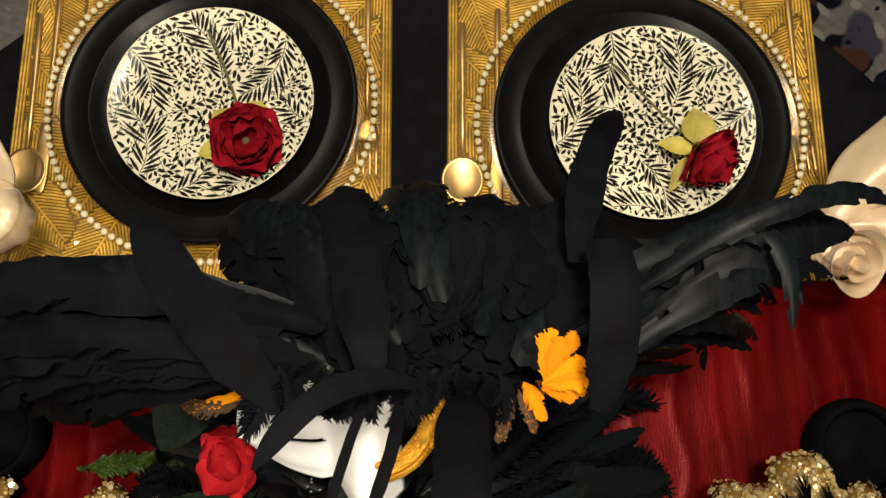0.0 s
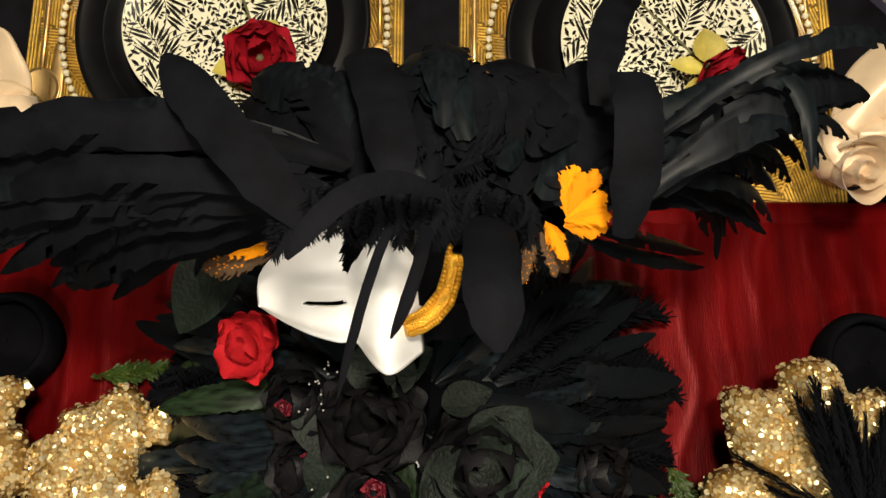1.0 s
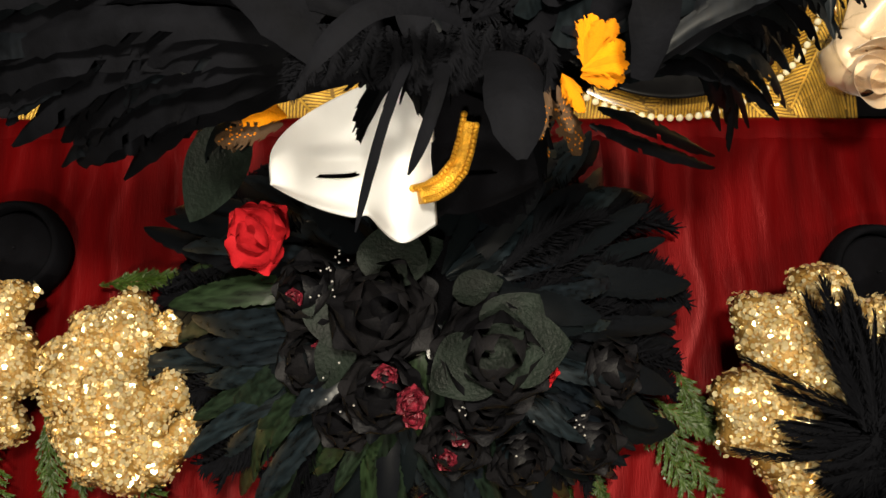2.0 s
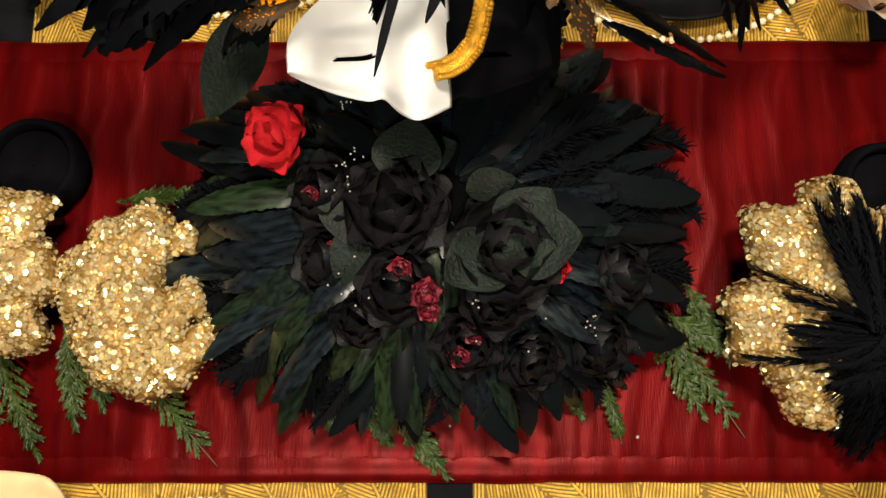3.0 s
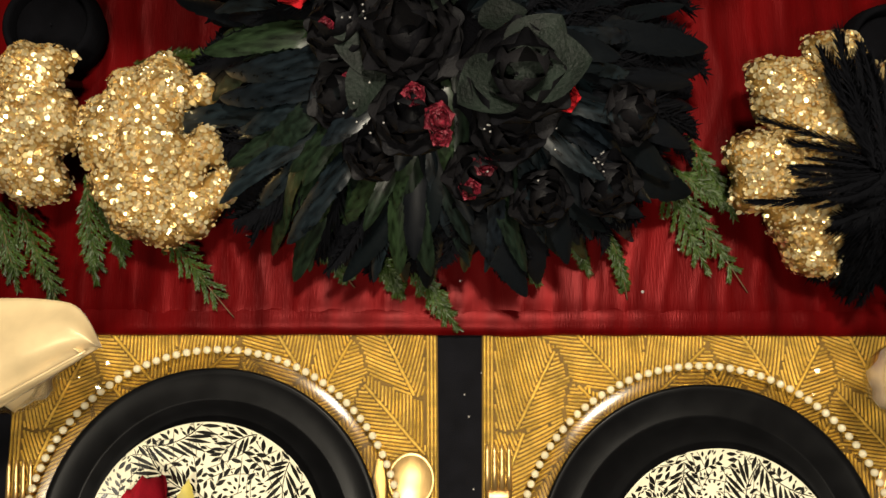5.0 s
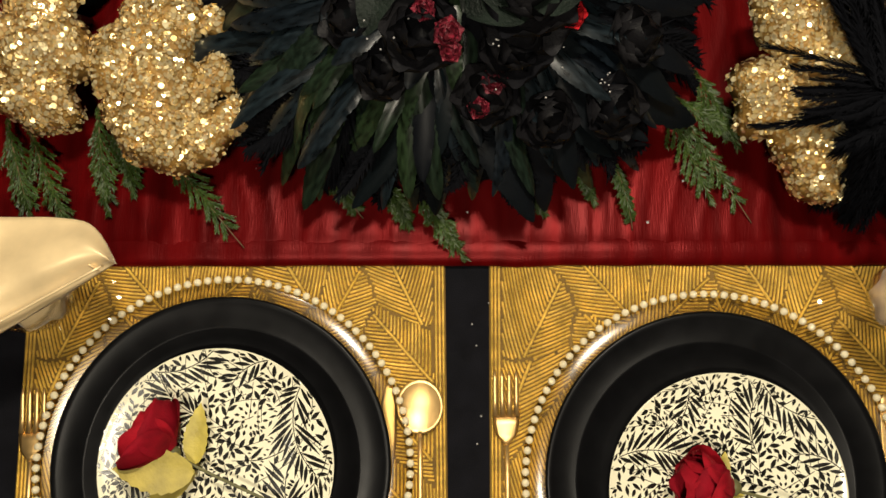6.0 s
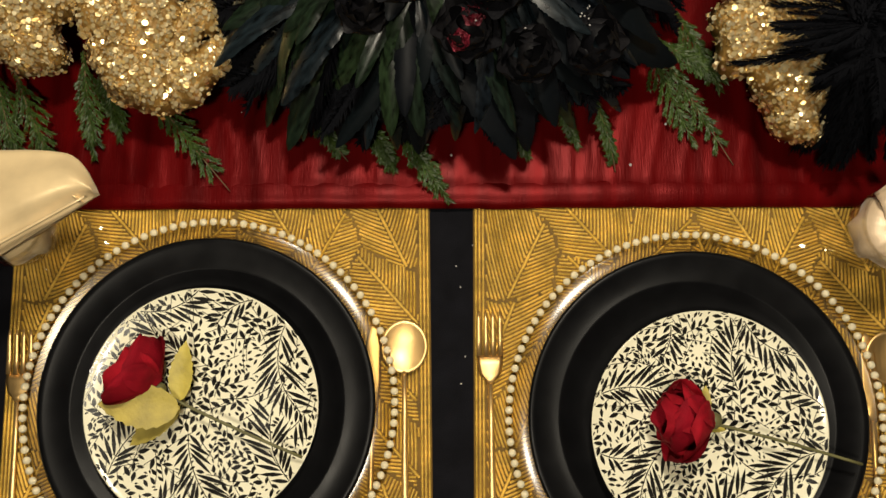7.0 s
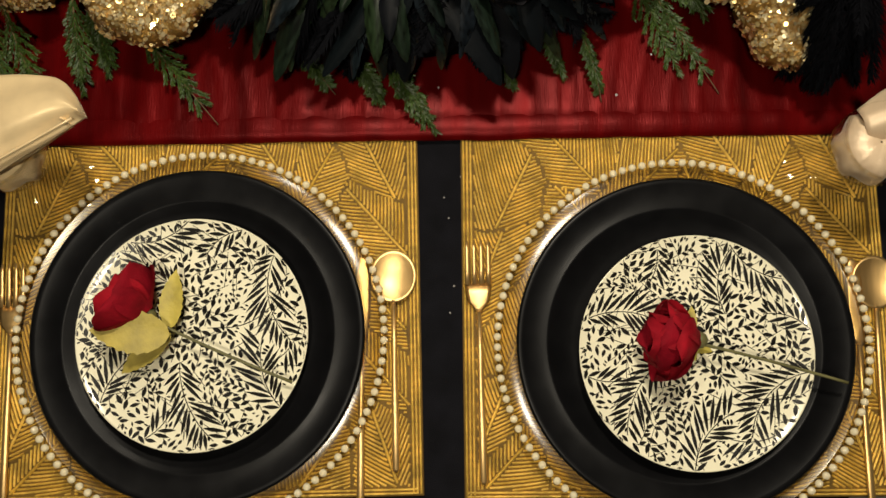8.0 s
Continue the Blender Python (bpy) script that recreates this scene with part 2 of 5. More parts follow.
# ---- table ----
TX, TY, TR, TOP = -0.02, 0.215, 0.655, 0.75
table = thing("dining_table", "round dark wood table hidden under black linen", "table", at=(TX, TY, 0))
part("tabletop", lathe([(0.001, 0.71), (TR - 0.02, 0.71), (TR - 0.008, 0.722), (TR - 0.008, 0.738), (TR - 0.02, 0.744), (0.001, 0.744)], 64), WOOD, table)
part("pedestal", lathe([(0.001, 0.04), (0.10, 0.05), (0.06, 0.12), (0.05, 0.4), (0.07, 0.6), (0.14, 0.71), (0.001, 0.71)], 32), WOOD, table)
for i in range(4):
    part("foot", moved(box(0.03, 0.36, -0.035, 0.035, 0, 0.06, 0.012), pose(0, 0, 0, 0, 0, 45 + 90 * i)), WOOD, table)


def cloth_geo():
    V, F = [(0, 0, TOP)], []
    n = 160
    rings = [(TR * f, TOP, 0) for f in (0.25, 0.5, 0.75, 0.95)] + [(TR, TOP - 0.003, 0), (TR + 0.006, TOP - 0.014, 0.1)]
    rings += [(TR + 0.010, TOP - 0.014 - 0.05 * i, 0.15 * i) for i in range(1, 7)]
    for r, z, w in rings:
        for i in range(n):
            a = 2 * math.pi * i / n
            rr = r + w * (0.022 * math.sin(11 * a + 1) + 0.014 * math.sin(17 * a))
            V.append((rr * math.cos(a), rr * math.sin(a), z))
    for i in range(n):
        F.append((0, 1 + i, 1 + (i + 1) % n))
    for k in range(len(rings) - 1):
        for i in range(n):
            j = (i + 1) % n
            F.append((1 + k * n + i, 1 + k * n + n + i, 1 + k * n + n + j, 1 + k * n + j))
    return V, F


cloth = part("tablecloth", cloth_geo(), CLOTH)
cloth.location = (TX, TY, 0)
tagged(cloth, "plain black linen tablecloth draped over the round table", "tablecloth")


def runner_geo():
    y0, y1, nx, ny = 0.006, 0.431, 300, 60
    x0, x1 = TX - 0.60, TX + 0.60
    V, F = [], []
    for j in range(ny + 1):
        v = j / ny
        for i in range(nx + 1):
            x = x0 + (x1 - x0) * i / nx
            y = y0 + (y1 - y0) * v
            e = min(v, 1 - v) * (y1 - y0)
            w0 = noise.noise(Vector((x * 5, y * 14, 2.0)))
            c = noise.noise(Vector((x * 34 + 0.6 * w0, y * 2.0, 1.0)))
            d = noise.noise(Vector((x * 60, y * 7.0, 4.0)))
            w = noise.noise(Vector((x * 9, y * 9, 8.0)))
            h = 0.0035 + 0.0013 * (1 - abs(c)) ** 16 + 0.0003 * d + 0.0006 * w
            k = 1 - min(1, e / 0.026)
            h = h * (1 - k * k) + 0.0035 * (1 - k ** 3) - 0.0035 * k
            edge = 0.0025 * noise.noise(Vector((x * 14, 0.5, v)))
            V.append((x, y + (edge if e < 0.004 else 0), TOP + 0.0066 + h))
    for j in range(ny):
        for i in range(nx):
            a = j * (nx + 1) + i
            F.append((a, a + 1, a + nx + 2, a + nx + 1))
    b = len(V)
    edge = list(range(nx + 1)) + [(ny) * (nx + 1) + i for i in range(nx + 1)]
    for a in edge:
        V.append((V[a][0], V[a][1] + (0.001 if a <= nx else -0.001), TOP + 0.0015))
    for i in range(nx):
        F.append((i, b + i, b + i + 1, i + 1))
        a = ny * (nx + 1) + i
        F.append((a, a + 1, b + nx + 2 + i, b + nx + 1 + i))
    return V, F


runner = tagged(part("table_runner", runner_geo(), SILK), "crinkled deep red silk runner across the table", "table runner")


def hem_geo(y, seed, inner):
    """A soft rolled hem, flatter than round, with small puckers."""
    V, F = [], []
    nx, k = 260, 9
    for i in range(nx + 1):
        x = TX - 0.60 + 1.20 * i / nx
        w = 0.0135 + 0.0015 * noise.noise(Vector((x * 20, seed, 0)))
        h = 0.0062 + 0.0012 * noise.noise(Vector((x * 38, seed, 3)))
        for q in range(k):
            a = math.pi * q / (k - 1)
            V.append((x, y + w * math.cos(a) + 0.0012 * noise.noise(Vector((x * 11, seed, 7))), TOP + 0.0075 + (h * math.sin(a) if math.cos(a) * inner < 0 else 0.0036 + (h - 0.0036) * math.sin(a))))
    for i in range(nx):
        for q in range(k - 1):
            a = i * k + q
            F.append((a, a + k, a + k + 1, a + 1))
    return V, F


part("hem", hem_geo(0.0180, 1.0, 1), SILK, runner, "rolled silk hem catching the light")
part("hem", hem_geo(0.4190, 5.0, -1), SILK, runner, "rolled silk hem")

# ---- beaded placemats ----
MW, MD = 0.395, 0.35


def strand(V, F, pts, w=0.00125, h=0.0017, z=0.0035):
    o = len(V)
    for i, (x, y) in enumerate(pts):
        x2, y2 = pts[min(i + 1, len(pts) - 1)]
        x1, y1 = pts[max(i - 1, 0)]
        l = math.hypot(x2 - x1, y2 - y1) or 1
        nx, ny = -(y2 - y1) / l, (x2 - x1) / l
        f = 1.0 if i % 2 else 0.82
        V += [(x + nx * w * f, y + ny * w * f, z), (x + nx * w * 0.5 * f, y + ny * w * 0.5 * f, z + h * f), (x - nx * w * 0.5 * f, y - ny * w * 0.5 * f, z + h * f), (x - nx * w * f, y - ny * w * f, z)]
    for i in range(len(pts) - 1):
        for q in range(3):
            F.append((o + 4 * i + q, o + 4 * i + q + 1, o + 4 * i + 5 + q, o + 4 * i + 4 + q))


def beadwork(seed):
    r = random.Random(seed)
    hx, hy = MW / 2 - 0.012, MD / 2 - 0.008
    seeds = []
    cols, rows = 6, 5
    for i in range(cols):
        for j in range(rows):
            x = -hx + (i + 0.5 + r.uniform(-0.25, 0.25)) * 2 * hx / cols
            y = -hy + (j + 0.5 * (i % 2) + 0.25 + r.uniform(-0.2, 0.2)) * 2 * hy / rows
            a = math.radians(90 + (38 if i % 2 else -38) + r.uniform(-22, 22))
            seeds.append((x, y, math.cos(a), math.sin(a), r.uniform(0.062, 0.085), r.uniform(0.030, 0.040)))
    S = np.array(seeds)

    def owner(x, y):
        dx, dy = x - S[:, 0], y - S[:, 1]
        al = (dx * S[:, 2] + dy * S[:, 3]) / S[:, 4]
        ac = (-dx * S[:, 3] + dy * S[:, 2]) / S[:, 5]
        return int(np.argmin(al * al + ac * ac + 0.25 * al))

    V, F = [], []
    for k, (x, y, c, s, L, W) in enumerate(seeds):
        rib = []
        n = int(4.4 * L / 0.0050)
        for i in range(n):
            d = -2.2 * L + i * 0.0050
            px, py = x + c * d, y + s * d
            if abs(px) < hx and abs(py) < hy and owner(px, py) == k:
                rib.append((px, py))
            for side in (1, -1):
                pts = []
                ang = math.radians(44)
                qx, qy = px, py
                for st in range(44):
                    an = side * ang * (1 - 0.008 * st)
                    ux, uy = c * math.cos(an) - s * math.sin(an), s * math.cos(an) + c * math.sin(an)
                    qx, qy = qx + ux * 0.003, qy + uy * 0.003
                    if abs(qx) < hx and abs(qy) < hy and owner(qx, qy) == k:
                        pts.append((qx, qy))
                    elif pts:
                        break
                if len(pts) > 1:
                    strand(V, F, pts)
        if len(rib) > 3:
            strand(V, F, rib, 0.0016, 0.0019)
    # straight bead rows along the hems
    for q in range(3):
        o = 0.0025 + 0.0034 * q
        for sx in (1, -1):
            strand(V, F, [(sx * (MW / 2 - o), -MD / 2 + 0.002 + i * 0.004) for i in range(int(MD / 0.004))])
        if q < 2:
            for sy in (1, -1):
                strand(V, F, [(-MW / 2 + 0.002 + i * 0.004, sy * (MD / 2 - o)) for i in range(int(MW / 0.004))])
    return V, F


mat_thing = thing("placemat", "rectangular gold placemat beaded in a leaf pattern", "placemat", "placemats on the table")
part("backing", box(-MW / 2, MW / 2, -MD / 2, MD / 2, 0.0005, 0.0036, 0.0012), MAT_BASE, mat_thing)
tagged(part("beadwork", beadwork(3), GOLD_BEAD, mat_thing, "rows of gold beads forming leaves"), kind="stuff")
mat_thing.matrix_basis = pose(-0.237, -0.152, TOP, 0, 0, 0.6)
copy_thing(mat_thing, pose(0.197, -0.155, TOP, 0, 0, -0.3))
copy_thing(mat_thing, pose(-0.2435, 0.590, TOP, 0, 0, 179.7))
copy_thing(mat_thing, pose(0.2095, 0.590, TOP, 0, 0, 179.0))

# ---- plates ----


def leaf_shape(x, y, a, L, w):
    pts = []
    for t, s in ((0, 0), (0.15, 0.55), (0.4, 1), (0.7, 0.75), (1, 0), (0.7, -0.75), (0.4, -1), (0.15, -0.55)):
        u, v = t * L, s * w / 2
        pts.append((x + u * math.cos(a) - v * math.sin(a), y + u * math.sin(a) + v * math.cos(a)))
    return pts


def plate_z(r):
    return 0.0042 + 0.0065 * max(0, (r - 0.062) / 0.046) ** 2


def leaf_print():
    """Botanical print: curling fern fronds, leafy sprigs and small round flowers."""
    r = random.Random(21)
    R, N = 0.1072, 440
    occ = np.zeros((N, N), bool)
    yy, xx = np.mgrid[0:N, 0:N]
    X, Y = (xx - N / 2) * 0.0005, (yy - N / 2) * 0.0005
    V, F = [], []

    def covers(x, y, a, L, w, grow=0.0):
        i0, i1 = int((x - L) / 0.0005 + N / 2) - 1, int((x + L) / 0.0005 + N / 2) + 2
        j0, j1 = int((y - L) / 0.0005 + N / 2) - 1, int((y + L) / 0.0005 + N / 2) + 2
        i0, j0, i1, j1 = max(0, i0), max(0, j0), min(N, i1), min(N, j1)
        dx, dy = X[j0:j1, i0:i1] - x, Y[j0:j1, i0:i1] - y
        u, v = dx * math.cos(a) + dy * math.sin(a), -dx * math.sin(a) + dy * math.cos(a)
        t = np.clip(u / L, 0, 1)
        return (slice(j0, j1), slice(i0, i1)), (u > -grow) & (u < L + grow) & (np.abs(v) < w / 2 * np.sin(np.pi * t ** 0.8) + grow)

    def leaf(x, y, a, L, w, force=False, gap=0.0005):
        tx, ty = x + L * math.cos(a), y + L * math.sin(a)
        if math.hypot(tx, ty) > R or math.hypot(x, y) > R:
            return False
        sl, m = covers(x, y, a, L, w, gap)
        if not force and (occ[sl] & m).any():
            return False
        occ[sl] |= covers(x, y, a, L, w)[1]
        pts = leaf_shape(x, y, a, L, w)
        o = len(V)
        for px, py in pts:
            V.append((px, py, plate_z(math.hypot(px, py)) + 0.0003))
        F.append(tuple(range(o, o + 8)))
        return True

    def stem(pts, w):
        for (x1, y1), (x2, y2) in zip(pts, pts[1:]):
            if math.hypot(x2, y2) > R or math.hypot(x1, y1) > R:
                continue
            l = math.hypot(x2 - x1, y2 - y1)
            nx, ny = -(y2 - y1) / l * w / 2, (x2 - x1) / l * w / 2
            o = len(V)
            for px, py in ((x1 + nx, y1 + ny), (x1 - nx, y1 - ny), (x2 - nx, y2 - ny), (x2 + nx, y2 + ny)):
                V.append((px, py, plate_z(math.hypot(px, py)) + 0.0003))
            F.append((o, o + 1, o + 2, o + 3))

    def arc(x, y, a, L, curl, step):
        pts = []
        for i in range(int(L / step)):
            pts.append((x, y, a))
            x, y, a = x + step * math.cos(a), y + step * math.sin(a), a + curl * step
        return pts

    fronds = ((-0.098, -0.030, 1.0, 0.085, -14, 0.026), (-0.03, 0.103, -0.5, 0.085, 16, 0.027), (0.098, 0.045, -2.4, 0.095, 15, 0.030), (0.055, -0.092, 2.0, 0.085, -15, 0.027),
              (-0.02, -0.02, -1.9, 0.09, 11, 0.028), (0.005, 0.045, 2.6, 0.07, -18, 0.023), (0.03, -0.005, -0.3, 0.08, 18, 0.025),
              (-0.080, 0.060, -0.9, 0.06, -22, 0.020), (0.075, 0.075, 2.9, 0.05, 24, 0.018), (-0.07, -0.075, 0.2, 0.06, 20, 0.020), (0.10, -0.02, -2.0, 0.06, -20, 0.020))
    for x, y, a, L, curl, ll in fronds:
        pts = arc(x, y, a, L, curl, 0.0041)
        stem([p[:2] for p in pts], 0.0009)
        n = len(pts)
        for i, (px, py, pa) in enumerate(pts):
            f = math.sin(math.pi * (0.18 + 0.75 * i / n))
            for sd in (1, -1):
                g = 1 if sd > 0 else 0.8
                leaf(px + 0.0008 * math.cos(pa + sd), py + 0.0008 * math.sin(pa + sd), pa + sd * (0.75 + 0.2 * math.sin(i)), 1.2 * ll * f * g, 0.0037, gap=0.0)
    for x, y in ((-0.045, 0.055), (0.042, 0.03), (-0.028, -0.085), (0.066, -0.048), (-0.075, 0.012)):
        sl, m = covers(x - 0.005, y, 0, 0.010, 0.010)
        occ[sl] |= m
        for q in range(10):
            leaf(x + 0.0055 * math.cos(q * 0.6283), y + 0.0055 * math.sin(q * 0.6283), q * 0.6283, 0.0040, 0.0023)
        for q in range(13):
            leaf(x + 0.011 * math.cos(q * 0.4833), y + 0.011 * math.sin(q * 0.4833), q * 0.4833 + 0.3, 0.0055, 0.0028)
    for _ in range(260):
        d, b = R * math.sqrt(r.random()), r.uniform(0, 6.283)
        x, y = d * math.cos(b), d * math.sin(b)
        if occ[min(N - 1, int(y / 0.0005 + N / 2)), min(N - 1, int(x / 0.0005 + N / 2))]:
            continue
        size = r.uniform(0.0070, 0.0115)
        pts = arc(x, y, r.uniform(0, 6.283), r.uniform(0.025, 0.055), r.uniform(-22, 22), size * 0.46)
        stem([p[:2] for p in pts], 0.0006)
        for px, py, pa in pts:
            for sd in (1, -1):
                leaf(px, py, pa + sd * 0.7, size * r.uniform(0.8, 1.1), size * 0.40, gap=0.0003)
    for size in (0.0085, 0.006, 0.004):
        for _ in range(1300):
            d, b = R * math.sqrt(r.random()), r.uniform(0, 6.283)
            x, y = d * math.cos(b), d * math.sin(b)
            leaf(x, y, 3 * math.sin(x * 40) + 3 * math.cos(y * 37) + r.uniform(-0.3, 0.3), size * r.uniform(0.8, 1.2), size * 0.42, gap=0.0004)
    return V, F


charger = thing("charger_plate", "clear pressed glass charger with beaded rim", "charger plate", "chargers on the placemats")
part("plate", lathe([(0.001, 0.0), (0.098, 0.0), (0.104, 0.0), (0.140, 0.0055), (0.164, 0.010), (0.1665, 0.0115), (0.164, 0.0135), (0.140, 0.0095), (0.104, 0.0042), (0.098, 0.004), (0.001, 0.004)], 96), CHARGER_GLASS, charger).visible_shadow = False
bead_mesh = mesh_of("bead", *ball(0.0037, 10, 6), BEAD_GLASS)
for i in range(112):
    a = 2 * math.pi * i / 112
    place("bead", bead_mesh, charger, pose(0.1685 * math.cos(a), 0.1685 * math.sin(a), 0.0125))
dinner = thing("dinner_plate", "satin black stoneware dinner plate on a glass charger", "plate", "black dinner plates")
part("plate", lathe([(0.001, 0.0), (0.085, 0.0), (0.092, 0.001), (0.118, 0.008), (0.146, 0.013), (0.1505, 0.0145), (0.1518, 0.0165), (0.1495, 0.018), (0.146, 0.0168), (0.128, 0.0132), (0.1250, 0.0142), (0.1225, 0.0138), (0.1165, 0.0080), (0.100, 0.0048), (0.001, 0.0048)], 128), CERAMIC, dinner)
salad = thing("salad_plate", "cream porcelain salad plate with black fern print", "plate", "patterned salad plates")
salad.scale = (0.97, 0.97, 1)
part("plate", lathe([(0.001, 0.0), (0.060, 0.0), (0.064, 0.0012), (0.090, 0.0045), (0.1062, 0.0090), (0.1075, 0.0104), (0.1066, 0.0107)] + [(rr, plate_z(rr)) for rr in (0.1055, 0.100, 0.094, 0.088, 0.082, 0.076, 0.070, 0.062, 0.045, 0.02, 0.001)], 96), CREAM, salad)
tagged(part("leaf_print", leaf_print(), PRINT, salad, "black fern and flower print", smooth=False), kind="stuff")

SETTINGS = ((-0.241, -0.178, 20), (0.199, -0.192, -35), (-0.231, 0.624, 205), (0.211, 0.597, 170))
ZC = TOP + 0.0052
for i, (x, y, turn) in enumerate(SETTINGS):
    for ob, dz in ((charger, 0), (dinner, 0.0046), (salad, 0.0205)):
        dx, dy = ((-0.002, 0), (0.007, -0.008), (0.004, -0.005), (0.008, -0.003))[i] if ob is salad else (0, 0)
        m = pose(x + dx, y + dy, ZC + dz, 0, 0, turn)
        if i == 0:
            ob.matrix_basis = m @ Matrix.Diagonal((*ob.scale, 1))
        else:
            copy_thing(ob, m)

# ---- cutlery ----


def rod(pts):
    """A flattened bar through (y, half width, z, half thickness)."""
    V, F = [], []
    for y, w, z, t in pts:
        V += [(-w, y, z), (-w * 0.7, y, z + t), (w * 0.7, y, z + t), (w, y, z), (w * 0.7, y, z - t), (-w * 0.7, y, z - t)]
    for i in range(len(pts) - 1):
        for q in range(6):
            p = (q + 1) % 6
            F.append((i * 6 + q, i * 6 + 6 + q, i * 6 + 6 + p, i * 6 + p))
    F += [tuple(range(6)), tuple((len(pts) - 1) * 6 + q for q in range(6))[::-1]]
    return V, F


HANDLE = [(-0.125, 0.0022, 0.0030, 0.0012), (-0.123, 0.0036, 0.0030, 0.0016), (-0.08, 0.0034, 0.0032, 0.0017), (-0.02, 0.0026, 0.0036, 0.0016), (0.03, 0.0021, 0.0052, 0.0015)]
fork = thing("fork", "slim brushed gold four-tined fork on the placemat", "fork", "gold forks")
part("handle", rod(HANDLE), SATIN_GOLD, fork)
part("head", rod([(0.030, 0.0021, 0.0052, 0.0013), (0.034, 0.0050, 0.0052, 0.0010), (0.039, 0.0098, 0.0045, 0.0009), (0.048, 0.0118, 0.0036, 0.0008), (0.056, 0.0122, 0.0034, 0.0008)]), SATIN_GOLD, fork)
for q in range(4):
    xx = -0.0098 + q * 0.00653
    part("tine", moved(rod([(0.055, 0.0028, 0.0044, 0.0012), (0.070, 0.0023, 0.0050, 0.0012), (0.088, 0.0019, 0.0068, 0.0010), (0.096, 0.0008, 0.0070, 0.0004)]), pose(xx, 0, 0)), SATIN_GOLD, fork)
spoon = thing("spoon", "slim brushed gold round spoon on the placemat", "spoon", "gold spoons")
part("handle", rod(HANDLE), SATIN_GOLD, spoon)


def spoon_bowl():
    V, F = [], []
    for s, off in ((1, 0.0), (-1, -0.0009)):
        for i in range(9):
            for q in range(28):
                a = 2 * math.pi * q / 28
                p = i / 8
                x, y = 0.0215 * p * math.sin(a), 0.052 + 0.0245 * p * -math.cos(a)
                V.append((x, y, 0.0010 + 0.0052 * p ** 2 + off))
    for s in range(2):
        for i in range(8):
            for q in range(28):
                w = (q + 1) % 28
                a = s * 252 + i * 28
                f = (a + q, a + w, a + 28 + w, a + 28 + q)
                F.append(f if s == 0 else f[::-1])
    for q in range(28):
        w = (q + 1) % 28
        F.append((224 + q, 224 + w, 252 + 224 + w, 252 + 224 + q))
    return V, F


part("bowl", moved(spoon_bowl(), pose(0, 0, 0.0008)), SATIN_GOLD, spoon)
knife = thing("knife", "slim brushed gold table knife half under the charger", "knife", "gold knives")
part("handle", rod(HANDLE), SATIN_GOLD, knife)
part("blade", rod([(0.03, 0.0021, 0.0052, 0.0014), (0.036, 0.0055, 0.0050, 0.0009), (0.06, 0.0078, 0.0044, 0.0008), (0.09, 0.0072, 0.0040, 0.0007), (0.106, 0.0040, 0.0040, 0.0005), (0.110, 0.0010, 0.0040, 0.0003)]), SATIN_GOLD, knife)
ZT = TOP + 0.0052
spots = {"fork": ((0.015, -0.190, 0.5), (-0.4185, -0.205, 0.5), (0.381, 0.640, 179), (-0.071, 0.640, 180)),
         "spoon": ((-0.064, -0.178, 0.5), (0.380, -0.190, -1), (-0.420, 0.607, 181), (0.028, 0.593, 179)),
         "knife": ((-0.094, -0.215, -0.5), (0.362, -0.225, 0), (-0.403, 0.640, 180), (0.064, 0.610, 178))}
for ob in (fork, spoon, knife):
    for i, (x, y, a) in enumerate(spots[ob.name]):
        m = pose(x, y, ZT, 0, 0, a)
        if i == 0:
            ob.matrix_basis = m
        else:
            copy_thing(ob, m)

# ---- roses ----


def petal_geo(length, width, cup, curl, seed):
    """A petal standing on its base: y up along the petal, z outward."""
    r = random.Random(seed)
    V, F = [], []
    nu, nv = 8, 8
    for j in range(nv + 1):
        v = j / nv
        w = width * 1.25 * (0.40 + 0.60 * math.sin(math.pi / 2 * min(1, v / 0.6)) if v < 0.6 else max(0.04, 1 - ((v - 0.6) / 0.42) ** 2.6) ** 0.5)
        for i in range(nu + 1):
            u = 2 * i / nu - 1
            x = u * w / 2
            z = -cup * u * u * width * 0.5 + curl * length * v ** 3 + cup * 0.35 * length * math.sin(math.pi * v * 0.9)
            y = length * v * (1 - 0.10 * u * u)
            z += 0.028 * length * math.sin(u * 4 + seed) * v * v + r.uniform(-1, 1) * 0.004 * length
            V.append((x, y, z))
    for j in range(nv):
        for i in range(nu):
            a = j * (nu + 1) + i
            F.append((a, a + 1, a + nu + 2, a + nu + 1))
    return V, F


def rose(parent, at, axis, size, mat, open_=1.0, seed=0, name="petal", layers=((3, 0.16, 1.0, 10), (4, 0.34, 1.0, 22), (5, 0.55, 1.05, 42), (6, 0.75, 1.0, 64))):
    """Petals in whorls round an axis; size is the bloom's radius."""
    r = random.Random(seed)
    q = Vector(axis).to_track_quat("Z", "Y").to_matrix().to_4x4()
    base = Matrix.Translation(at) @ q
    meshes = [mesh_of(name, *petal_geo(size * 1.25, size * (1.0 + 0.25 * k), 0.55 - 0.06 * k, 0.10 + 0.10 * k, seed + k), mat) for k in range(len(layers))]
    for k, (n, rad, ln, lean) in enumerate(layers):
        for i in range(n):
            a = 360 / n * i + 31 * k + r.uniform(-10, 10)
            m = base @ pose(0, 0, 0, 0, 0, a) @ pose(0, -size * rad * 0.42, -size * 0.02 * k) @ pose(0, 0, 0, 90 + lean * open_ + r.uniform(-7, 7), 0, 0)
            place(name, meshes[k], parent, m @ Matrix.Scale(ln * (1 - 0.10 * k) * r.uniform(0.93, 1.05), 4))


